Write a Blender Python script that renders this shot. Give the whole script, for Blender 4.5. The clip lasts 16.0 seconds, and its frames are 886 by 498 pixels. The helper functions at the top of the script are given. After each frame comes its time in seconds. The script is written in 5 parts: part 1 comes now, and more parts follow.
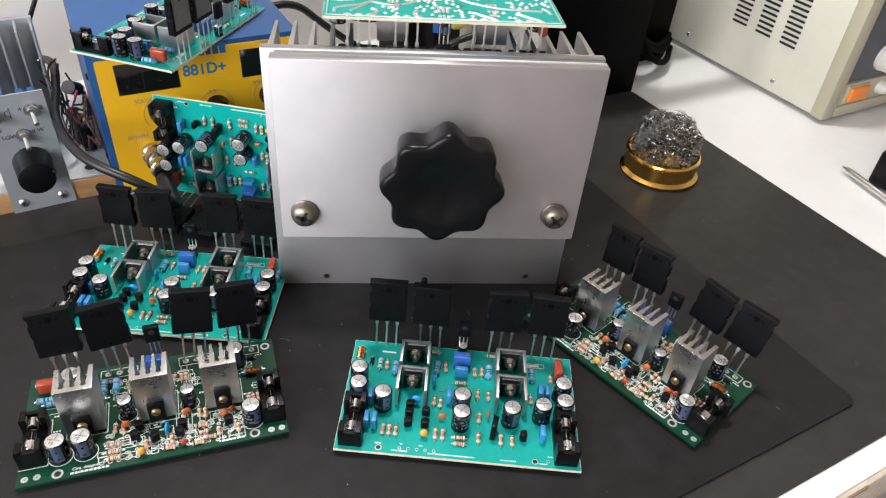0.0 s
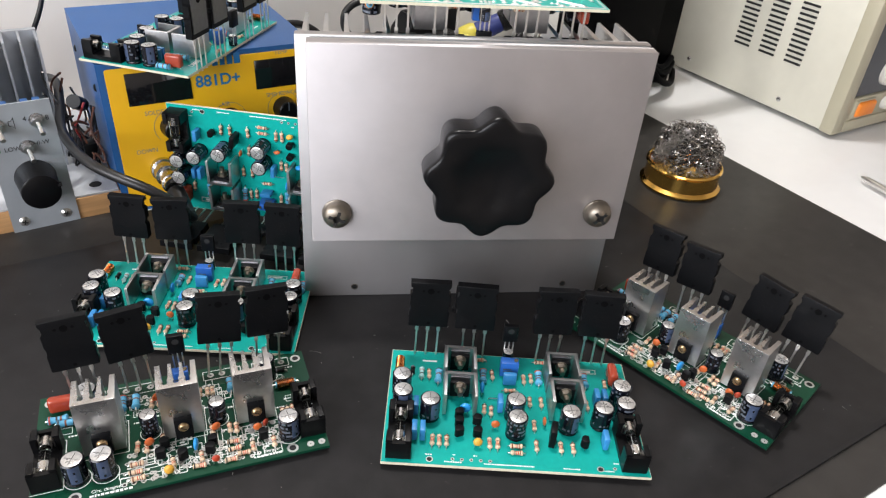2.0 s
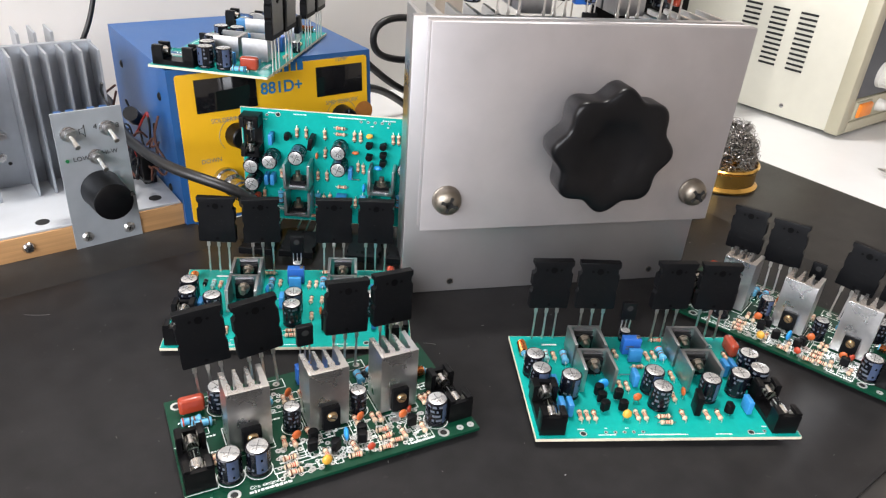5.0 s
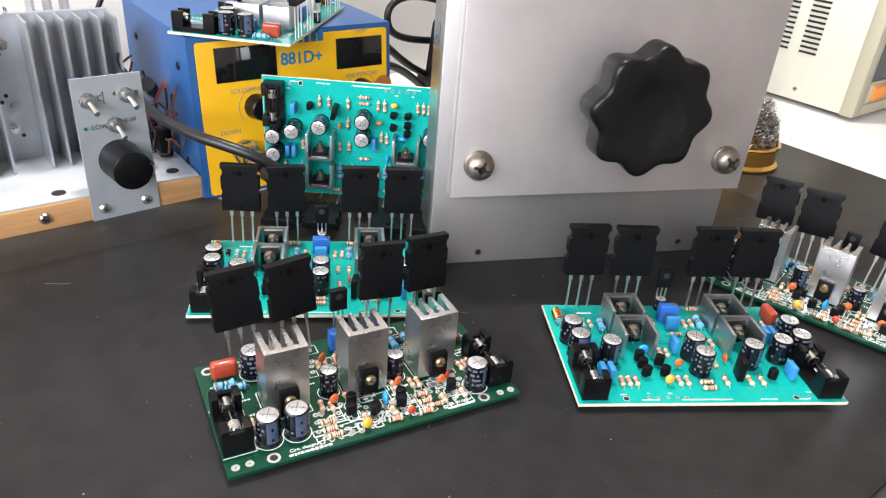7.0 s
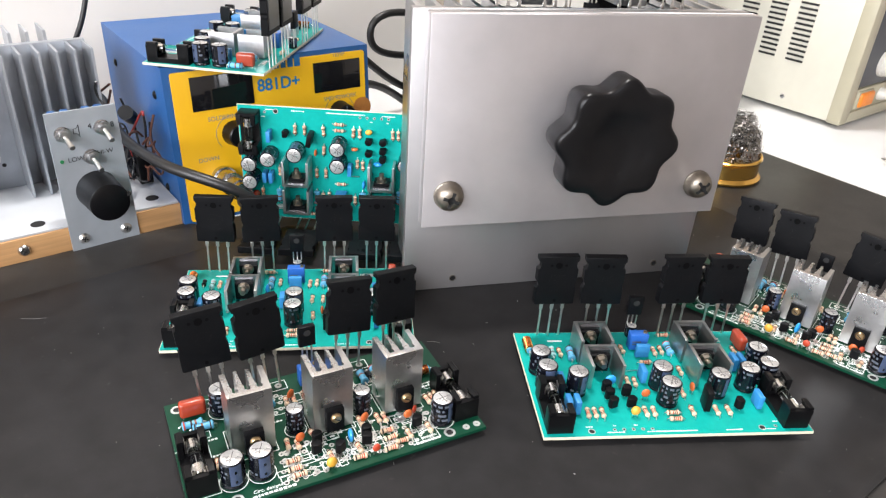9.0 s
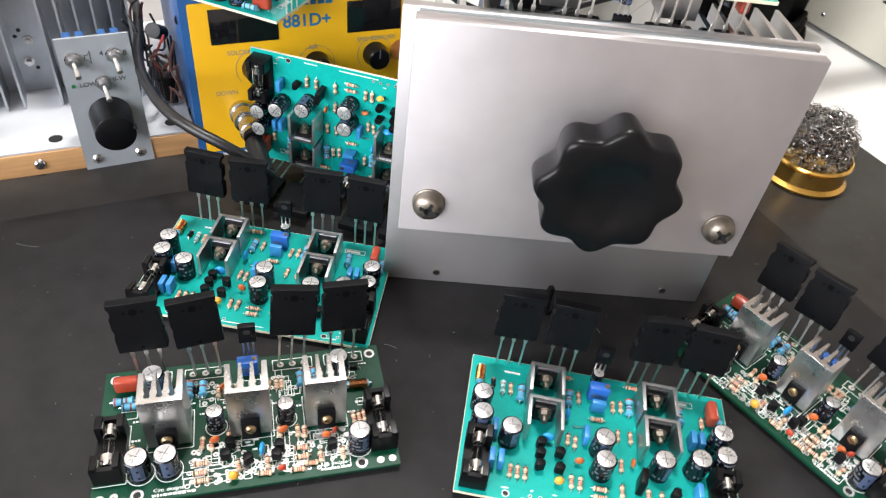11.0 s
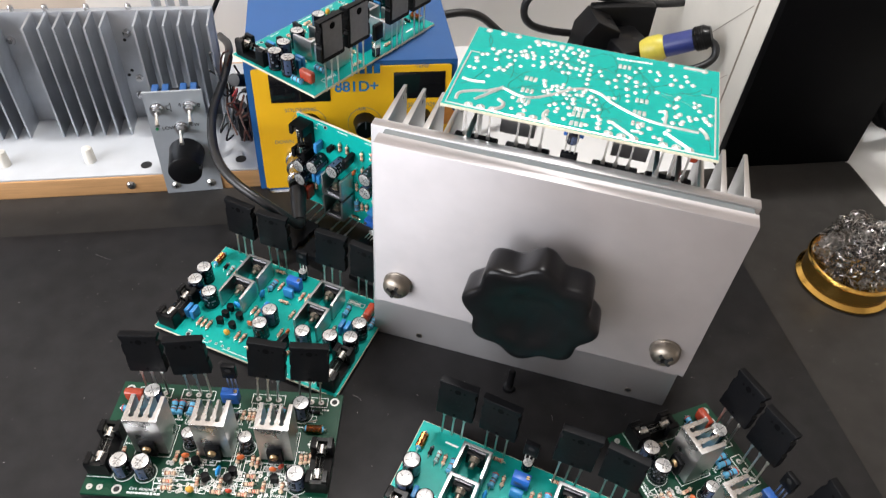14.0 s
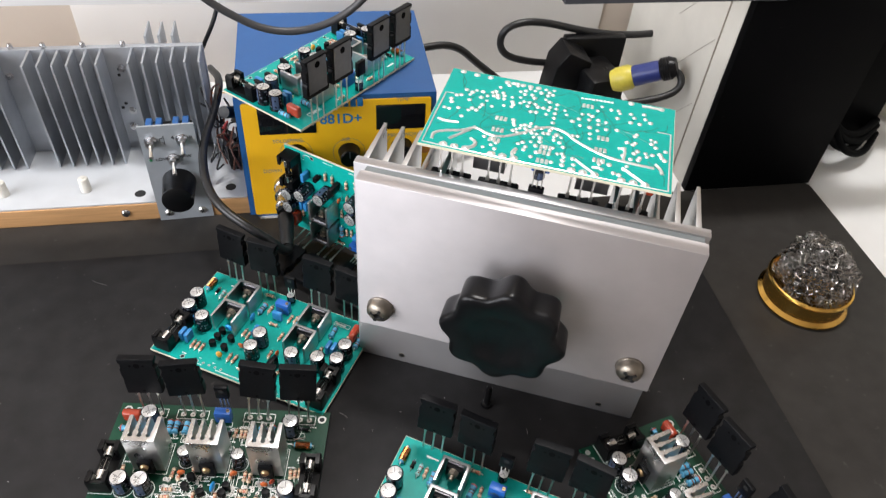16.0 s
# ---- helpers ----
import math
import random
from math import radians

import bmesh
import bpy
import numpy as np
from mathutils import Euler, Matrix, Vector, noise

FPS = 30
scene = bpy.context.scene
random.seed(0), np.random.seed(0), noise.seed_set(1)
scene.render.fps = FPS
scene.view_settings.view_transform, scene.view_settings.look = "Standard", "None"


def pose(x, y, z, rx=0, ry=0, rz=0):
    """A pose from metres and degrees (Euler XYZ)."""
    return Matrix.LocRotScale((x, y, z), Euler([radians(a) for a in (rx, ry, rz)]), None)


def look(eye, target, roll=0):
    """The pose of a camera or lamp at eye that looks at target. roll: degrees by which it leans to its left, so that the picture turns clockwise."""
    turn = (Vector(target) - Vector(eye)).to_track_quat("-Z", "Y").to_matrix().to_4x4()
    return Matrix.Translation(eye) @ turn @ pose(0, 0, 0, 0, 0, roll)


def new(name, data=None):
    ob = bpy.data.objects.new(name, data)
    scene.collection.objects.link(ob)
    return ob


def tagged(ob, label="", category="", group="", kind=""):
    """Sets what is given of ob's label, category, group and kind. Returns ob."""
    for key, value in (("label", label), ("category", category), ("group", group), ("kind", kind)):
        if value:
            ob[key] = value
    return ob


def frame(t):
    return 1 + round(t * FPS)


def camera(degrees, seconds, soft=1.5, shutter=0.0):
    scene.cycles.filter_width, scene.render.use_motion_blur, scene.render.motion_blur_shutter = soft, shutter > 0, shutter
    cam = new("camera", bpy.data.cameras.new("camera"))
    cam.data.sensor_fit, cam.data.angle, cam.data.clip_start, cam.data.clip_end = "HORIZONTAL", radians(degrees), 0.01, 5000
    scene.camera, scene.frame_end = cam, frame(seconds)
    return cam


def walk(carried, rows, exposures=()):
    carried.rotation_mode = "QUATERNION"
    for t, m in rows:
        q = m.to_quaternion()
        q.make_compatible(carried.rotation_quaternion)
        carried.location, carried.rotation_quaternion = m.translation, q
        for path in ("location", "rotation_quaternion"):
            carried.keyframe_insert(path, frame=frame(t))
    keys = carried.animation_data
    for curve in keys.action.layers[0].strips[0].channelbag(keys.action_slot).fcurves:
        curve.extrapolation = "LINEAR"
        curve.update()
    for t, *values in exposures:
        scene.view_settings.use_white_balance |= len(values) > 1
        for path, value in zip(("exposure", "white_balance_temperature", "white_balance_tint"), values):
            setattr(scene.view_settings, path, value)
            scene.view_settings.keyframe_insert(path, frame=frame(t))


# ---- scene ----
cam = camera(63.6, 16.0, soft=1.2, shutter=0.5)
PATH = [
    (0, (0.048, -0.222, 0.319), (0.043, 1.343, -0.926), 5.2),
    (0.5, (0.036, -0.222, 0.31), (0.049, 1.365, -0.907), 5.5),
    (1, (0.023, -0.22, 0.301), (0.074, 1.395, -0.879), 5.6),
    (1.5, (0.016, -0.221, 0.291), (0.099, 1.42, -0.848), 5.7),
    (2, (0.014, -0.223, 0.276), (0.065, 1.439, -0.836), 4.9),
    (2.5, (0.001, -0.223, 0.259), (0.054, 1.487, -0.777), 4.6),
    (3, (-0.022, -0.228, 0.252), (0.088, 1.493, -0.76), 5.5),
    (3.5, (-0.042, -0.232, 0.249), (0.095, 1.497, -0.746), 5.8),
    (4, (-0.057, -0.236, 0.245), (0.112, 1.497, -0.738), 5.2),
    (6.5, (-0.095, -0.235, 0.22), (0.137, 1.496, -0.755), 4.6),
    (7, (-0.098, -0.235, 0.214), (0.135, 1.497, -0.759), 4.8),
    (7.5, (-0.101, -0.238, 0.21), (0.133, 1.49, -0.769), 5.1),
    (8, (-0.101, -0.235, 0.205), (0.12, 1.493, -0.777), 5.0),
    (8.5, (-0.091, -0.232, 0.222), (0.143, 1.513, -0.727), 4.8),
    (9, (-0.08, -0.23, 0.233), (0.137, 1.496, -0.753), 3.8),
    (11.5, (0.01, -0.148, 0.31), (-0.158, 1.271, -1.089), 8.7),
    (12, (0.032, -0.137, 0.325), (-0.246, 1.23, -1.109), 7.6),
    (12.5, (0.053, -0.125, 0.331), (-0.334, 1.181, -1.134), 5.7),
    (13, (0.068, -0.119, 0.346), (-0.35, 1.16, -1.133), 5.0),
    (13.5, (0.075, -0.123, 0.362), (-0.382, 1.159, -1.103), 4.5),
    (14, (0.079, -0.127, 0.371), (-0.407, 1.187, -1.056), 4.6),
    (14.5, (0.084, -0.13, 0.382), (-0.405, 1.225, -1.006), 4.7),
    (15, (0.085, -0.132, 0.388), (-0.412, 1.24, -0.978), 4.8),
    (15.5, (0.089, -0.135, 0.391), (-0.413, 1.244, -0.967), 4.9),
    (16, (0.088, -0.138, 0.397), (-0.378, 1.21, -1.005), 4.9),
]
walk(cam, [(t, look(eye, target, roll)) for t, eye, target, roll in PATH], exposures=[(0, -0.35), (4, -0.24), (7, 0.17), (8, 0.19), (9, 0.12), (12, 0.05), (14, -0.22), (16, -0.36)])


# ---- world, light, exposure ----
def on_desk(u, v, z=0.0, turn=0.0):
    """A pose in the desk's own axes: u along its front edge, v towards the wall."""
    return pose(0, 0, 0, 0, 0, DESK) @ pose(u, v, z, 0, 0, turn)


DESK = 32.0

world = bpy.data.worlds.new("room_light")
scene.world = world
world.use_nodes = True
wn = world.node_tree.nodes
wn["Background"].inputs[0].default_value = (0.80, 0.88, 1.0, 1)
wn["Background"].inputs[1].default_value = 0.35


def area_light(name, m, w, h, power, colour):
    data = bpy.data.lights.new(name, "AREA")
    data.shape, data.size, data.size_y, data.energy, data.color = "RECTANGLE", w, h, power, colour
    ob = new(name, data)
    ob.matrix_world = m
    return ob


area_light("ceiling_light", look((-0.12, 0.46, 1.75), (0.0, 0.12, 0.0)), 0.26, 0.18, 35.0, (1.0, 0.975, 0.965))
area_light("window_light", look((-1.00, -1.30, 0.80), (0.03, 0.15, 0.05)), 2.1, 1.0, 88.0, (0.935, 0.945, 1.0))


# ---- materials ----
def mat(name, colour, rough=0.5, metal=0.0, vary=0.12, scale=120.0, bump=0.0, bump_scale=900.0, spec=0.5, stretch=(1, 1, 1), per_object=0.0, dust=0.0, coat=0.0, gloss_vary=0.08):
    m = bpy.data.materials.new(name)
    m.use_nodes = True
    nt = m.node_tree
    N, L = nt.nodes, nt.links
    b = N["Principled BSDF"]
    b.inputs["Roughness"].default_value, b.inputs["Metallic"].default_value = rough, metal
    b.inputs["Specular IOR Level"].default_value = spec
    b.inputs["Coat Weight"].default_value = coat
    tc, mp = N.new("ShaderNodeTexCoord"), N.new("ShaderNodeMapping")
    mp.inputs["Scale"].default_value = stretch
    L.new(tc.outputs["Object"], mp.inputs["Vector"])
    big, small = N.new("ShaderNodeTexNoise"), N.new("ShaderNodeTexNoise")
    big.inputs["Scale"].default_value, small.inputs["Scale"].default_value = scale * 0.2, scale * 2.2
    big.inputs["Detail"].default_value = small.inputs["Detail"].default_value = 4
    for n in (big, small):
        L.new(mp.outputs["Vector"], n.inputs["Vector"])
    add = N.new("ShaderNodeMath")
    add.operation = "ADD"
    L.new(big.outputs["Fac"], add.inputs[0]), L.new(small.outputs["Fac"], add.inputs[1])
    rng = N.new("ShaderNodeMapRange")
    rng.inputs["From Min"].default_value, rng.inputs["From Max"].default_value = 0.6, 1.4
    rng.inputs["To Min"].default_value, rng.inputs["To Max"].default_value = 1 - vary, 1 + vary
    L.new(add.outputs[0], rng.inputs["Value"])
    val = rng.outputs[0]
    if per_object:
        oi, mul, r2 = N.new("ShaderNodeObjectInfo"), N.new("ShaderNodeMath"), N.new("ShaderNodeMapRange")
        r2.inputs["To Min"].default_value, r2.inputs["To Max"].default_value = 1 - per_object, 1 + per_object
        mul.operation = "MULTIPLY"
        L.new(oi.outputs["Random"], r2.inputs["Value"])
        L.new(val, mul.inputs[0]), L.new(r2.outputs[0], mul.inputs[1])
        val = mul.outputs[0]
    hsv = N.new("ShaderNodeHueSaturation")
    hsv.inputs["Color"].default_value = (*colour, 1)
    L.new(val, hsv.inputs["Value"])
    out = hsv.outputs["Color"]
    if dust:
        sp, cr, mx = N.new("ShaderNodeTexNoise"), N.new("ShaderNodeMapRange"), N.new("ShaderNodeMix")
        sp.inputs["Scale"].default_value, sp.inputs["Detail"].default_value = 160.0, 6
        cr.inputs["From Min"].default_value, cr.inputs["From Max"].default_value = 0.68, 0.80
        cr.inputs["To Max"].default_value = dust
        mx.data_type = "RGBA"
        L.new(tc.outputs["Object"], sp.inputs["Vector"]), L.new(sp.outputs["Fac"], cr.inputs["Value"])
        L.new(cr.outputs[0], mx.inputs["Factor"]), L.new(out, mx.inputs["A"])
        mx.inputs["B"].default_value = (0.32, 0.31, 0.29, 1)
        out = mx.outputs["Result"]
    L.new(out, b.inputs["Base Color"])
    rr = N.new("ShaderNodeMapRange")
    rr.inputs["From Min"].default_value, rr.inputs["From Max"].default_value = 0.3, 0.7
    rr.inputs["To Min"].default_value, rr.inputs["To Max"].default_value = max(rough - gloss_vary, 0.02), min(rough + gloss_vary, 1)
    L.new(big.outputs["Fac"], rr.inputs["Value"]), L.new(rr.outputs[0], b.inputs["Roughness"])
    if bump:
        bp, bn = N.new("ShaderNodeBump"), N.new("ShaderNodeTexNoise")
        bn.inputs["Scale"].default_value, bn.inputs["Detail"].default_value = bump_scale, 3
        bp.inputs["Strength"].default_value, bp.inputs["Distance"].default_value = bump, 0.0004
        L.new(mp.outputs["Vector"], bn.inputs["Vector"]), L.new(bn.outputs["Fac"], bp.inputs["Height"])
        L.new(bp.outputs["Normal"], b.inputs["Normal"])
    return m


def brushed(name, colour, rough, metal, aniso, along=(1, 0, 0), **more):
    """Metal brushed along one axis of its object: reflections smear across the brushing."""
    m = mat(name, colour, rough, metal, **more)
    N, L = m.node_tree.nodes, m.node_tree.links
    tr = N.new("ShaderNodeVectorTransform")
    tr.vector_type, tr.convert_from, tr.convert_to = "VECTOR", "OBJECT", "WORLD"
    tr.inputs[0].default_value = along
    b = N["Principled BSDF"]
    b.inputs["Anisotropic"].default_value = aniso
    L.new(tr.outputs[0], b.inputs["Tangent"])
    return m


def glass(name, colour, rough=0.03):
    m = bpy.data.materials.new(name)
    m.use_nodes = True
    b = m.node_tree.nodes["Principled BSDF"]
    b.inputs["Base Color"].default_value = (*colour, 1)
    b.inputs["Transmission Weight"].default_value, b.inputs["Roughness"].default_value, b.inputs["IOR"].default_value = 1.0, rough, 1.2
    return m


MAT_UP = mat("rubber_mat_satin", (0.0190, 0.0184, 0.0188), 0.40, spec=0.10, gloss_vary=0.08, vary=0.35, scale=30, bump=0.10, bump_scale=1400, dust=0.10)
MAT_LOW = mat("rubber_mat_grey", (0.034, 0.0318, 0.0295), 0.42, spec=0.12, gloss_vary=0.12, vary=0.25, scale=30, bump=0.12, bump_scale=1300, dust=0.12)
DESK_WHITE = mat("white_laminate", (0.78, 0.78, 0.77), 0.38, vary=0.03, scale=20)
DESK_EDGE = mat("worn_beige_edge", (0.55, 0.48, 0.40), 0.6, vary=0.25, scale=60)
CHIP = mat("chipped_board", (0.22, 0.14, 0.09), 0.9, vary=0.4, scale=300, bump=0.4)
WALL = mat("cream_wall_paint", (0.56, 0.48, 0.40), 0.7, vary=0.05, scale=6, bump=0.08, bump_scale=250)
PANEL = mat("white_panel_paint", (0.72, 0.69, 0.65), 0.55, vary=0.04, scale=8)
SHELF = mat("white_shelf_laminate", (0.82, 0.82, 0.82), 0.4, vary=0.03, scale=12)
ROOM = mat("room_wall_paint", (0.50, 0.46, 0.42), 0.8, vary=0.05, scale=3)
FLOOR = mat("floor_tile", (0.40, 0.37, 0.33), 0.5, vary=0.15, scale=4)
GREEN = mat("teal_solder_mask", (0.0030, 0.315, 0.275), 0.36, vary=0.10, scale=160, bump=0.05, bump_scale=500, spec=0.20)
GREEN_DARK = mat("dark_green_solder_mask", (0.0015, 0.042, 0.021), 0.32, vary=0.15, scale=160, bump=0.05, bump_scale=500, spec=0.35)
TRACK = mat("teal_trace_line", (0.001, 0.14, 0.105), 0.35, vary=0.1)
FR4 = mat("cream_board_edge", (0.62, 0.58, 0.44), 0.6, vary=0.15, scale=300)
DUST = mat("grey_dust", (0.16, 0.155, 0.15), 0.9)
SILK = mat("white_silkscreen", (0.78, 0.80, 0.78), 0.6, vary=0.08)
SOLDER = mat("tin_solder", (0.62, 0.62, 0.60), 0.34, 0.62, vary=0.10, scale=300)
TIN = mat("tinned_leads", (0.70, 0.69, 0.66), 0.30, 1.0, vary=0.08)
FAINT_PRINT = mat("faded_laser_print", (0.0042, 0.0042, 0.0046), 0.46, spec=0.12)
PIT = mat("black_moulded_pit", (0.0015, 0.0015, 0.0017), 0.6, spec=0.05)
CHROME = mat("nickel_plated_hardware", (0.52, 0.52, 0.53), 0.27, 1.0, vary=0.12, scale=200)
EPOXY = mat("black_epoxy", (0.0038, 0.0040, 0.0047), 0.40, spec=0.12, vary=0.2, scale=200, bump=0.12, bump_scale=2500)
EPOXY_TAB = mat("nickel_tab", (0.22, 0.22, 0.23), 0.36, 1.0, vary=0.12)
PLASTIC = mat("black_plastic", (0.0035, 0.0035, 0.004), 0.34, spec=0.22, vary=0.15, scale=200, bump=0.06)
SLEEVE = mat("navy_sleeve", (0.0035, 0.004, 0.007), 0.24, vary=0.15, spec=0.4)
STRIPE = mat("blue_grey_stripe", (0.050, 0.070, 0.125), 0.26, vary=0.1)
PRINT = mat("pale_print", (0.085, 0.097, 0.12), 0.4, vary=0.1)
CAN = mat("aluminium_can_top", (0.66, 0.66, 0.65), 0.38, 0.72, vary=0.25, scale=500, bump=0.35, bump_scale=450, gloss_vary=0.15)
SCORE = mat("scored_line", (0.16, 0.16, 0.16), 0.5, 0.6)
ALU = mat("satin_aluminium", (0.66, 0.67, 0.68), 0.34, 1.0, vary=0.06, scale=60, bump=0.05, bump_scale=700)
ALU_SINK = mat("cast_aluminium_sink", (0.66, 0.66, 0.66), 0.32, 1.0, vary=0.10, scale=200, bump=0.10, bump_scale=900)
ALU_CHANNEL = mat("sawn_aluminium_channel", (0.50, 0.50, 0.505), 0.36, 1.0, vary=0.12, scale=200, bump=0.10, bump_scale=900)
MICA = mat("grey_silicone_pad", (0.16, 0.18, 0.185), 0.5, vary=0.1)
ALU_PLATE = brushed("brushed_aluminium", (0.50, 0.478, 0.483), 0.53, 0.76, 0.78, along=(0, 0, 1), vary=0.09, scale=22, bump=0.04, bump_scale=1500, gloss_vary=0.03)
ALU_BASE = brushed("machined_aluminium_base", (0.50, 0.49, 0.495), 0.45, 0.90, 0.62, along=(0, 0, 1), vary=0.06, scale=25, bump=0.05, bump_scale=900, gloss_vary=0.03)
ALU_FIN = mat("painted_aluminium_fins", (0.40, 0.425, 0.46), 0.38, 0.65, vary=0.20, scale=30, bump=0.06)
ALU_SATIN = mat("satin_anodised_plate", (0.42, 0.455, 0.49), 0.36, 0.45, vary=0.16, scale=22, bump=0.04)
ALU_SHEET = mat("white_painted_sheet", (0.52, 0.54, 0.56), 0.5, 0.1, vary=0.08, scale=25)
STEEL = mat("plated_steel", (0.27, 0.24, 0.20), 0.40, 1.0, vary=0.12, scale=200)
DARK_SLOT = mat("dark_recess", (0.008, 0.008, 0.008), 0.7)
BEIGE = mat("beige_resistor_body", (0.60, 0.45, 0.31), 0.42, vary=0.1, per_object=0.15)
BAND_A = mat("brown_band", (0.16, 0.05, 0.02), 0.45)
BAND_B = mat("red_band", (0.42, 0.05, 0.02), 0.45)
BAND_C = mat("black_band", (0.02, 0.015, 0.012), 0.45)
BLUE_R = mat("pale_blue_resistor", (0.10, 0.36, 0.56), 0.38, vary=0.1, per_object=0.2)
BLUE_F = mat("blue_film_capacitor", (0.03, 0.20, 0.46), 0.40, vary=0.1, per_object=0.15)
BLUE_T = mat("blue_trimmer", (0.02, 0.11, 0.42), 0.38, vary=0.1)
BLUE_D = mat("blue_disc", (0.02, 0.25, 0.60), 0.3)
YELLOW_D = mat("mustard_tantalum", (0.62, 0.33, 0.04), 0.35)
ORANGE_D = mat("orange_disc", (0.50, 0.11, 0.025), 0.4)
RED_F = mat("brick_red_film_capacitor", (0.30, 0.040, 0.018), 0.26, vary=0.1, coat=0.3)
COPPER = mat("copper_winding", (0.72, 0.33, 0.12), 0.26, 1.0, vary=0.2, scale=300)
BRASS_SC = mat("brass_screw", (0.50, 0.36, 0.20), 0.35, 1.0, vary=0.15)
FUSE_GLASS = glass("fuse_glass", (0.80, 0.84, 0.84))
YELLOW = mat("yellow_panel_film", (0.76, 0.42, 0.012), 0.36, vary=0.04, scale=30, bump=0.03)
BLUE_S = mat("blue_powder_coat", (0.014, 0.085, 0.26), 0.42, vary=0.06, scale=40, bump=0.12, bump_scale=1500)
BLUE_TEXT = mat("blue_ink", (0.010, 0.14, 0.38), 0.45)
GREY_TEXT = mat("grey_ink", (0.25, 0.22, 0.18), 0.5)
SCREEN = mat("black_display_window", (0.006, 0.006, 0.007), 0.08, vary=0.05)
KNOB = mat("black_star_knob", (0.0030, 0.0030, 0.0036), 0.30, spec=0.22, vary=0.2, scale=60, bump=0.10, bump_scale=500, dust=0.05)
CORK = mat("orange_round_sticker", (0.40, 0.15, 0.03), 0.6, vary=0.15)
WOOD = mat("raw_plywood", (0.50, 0.28, 0.12), 0.6, vary=0.25, scale=60, stretch=(0.2, 1, 4), bump=0.2, bump_scale=200)
CABLE = mat("black_cable", (0.006, 0.006, 0.0065), 0.42, vary=0.1)
GREY_CABLE = mat("grey_cable", (0.035, 0.035, 0.037), 0.45, vary=0.1)
WIRE_RED = mat("red_wire", (0.30, 0.025, 0.02), 0.4)
WIRE_BROWN = mat("brown_wire", (0.10, 0.035, 0.02), 0.4)
GOLD = mat("polished_brass", (0.78, 0.48, 0.12), 0.20, 1.0, vary=0.12, scale=30)
WOOL = mat("steel_shavings", (0.36, 0.345, 0.33), 0.26, 1.0, vary=0.25, scale=200)
PSU = mat("beige_powder_coat", (0.58, 0.56, 0.47), 0.5, vary=0.04, scale=30, bump=0.10, bump_scale=1400)
PSU_FRONT = mat("beige_bezel_plastic", (0.40, 0.37, 0.27), 0.45, vary=0.05, scale=30)
PSU_PANEL = mat("charcoal_panel", (0.055, 0.058, 0.068), 0.4, vary=0.08)
ORANGE = mat("orange_switch", (0.85, 0.24, 0.02), 0.35, vary=0.06)
WHITE_P = mat("white_knob_plastic", (0.66, 0.64, 0.58), 0.4, vary=0.05)
BOX_BLACK = mat("black_vinyl_cabinet", (0.0015, 0.0015, 0.0018), 0.60, spec=0.05, vary=0.3, scale=80, bump=0.2, bump_scale=900, dust=0.04)
BOX_SIDE = mat("cream_cabinet_side", (0.52, 0.50, 0.45), 0.55, vary=0.08, scale=20)
IRON_BLUE = mat("blue_iron_grip", (0.022, 0.034, 0.15), 0.38)
IRON_YELLOW = mat("yellow_iron_collar", (0.52, 0.44, 0.06), 0.4)
INK = mat("black_marker", (0.02, 0.02, 0.02), 0.6)
PAINT_GREEN = mat("green_paint_dot", (0.01, 0.16, 0.05), 0.4)


# ---- mesh helpers ----
def frame_of(d):
    z = Vector(d).normalized()
    x = z.orthogonal().normalized()
    return Matrix((x, z.cross(x), z)).transposed().to_4x4()


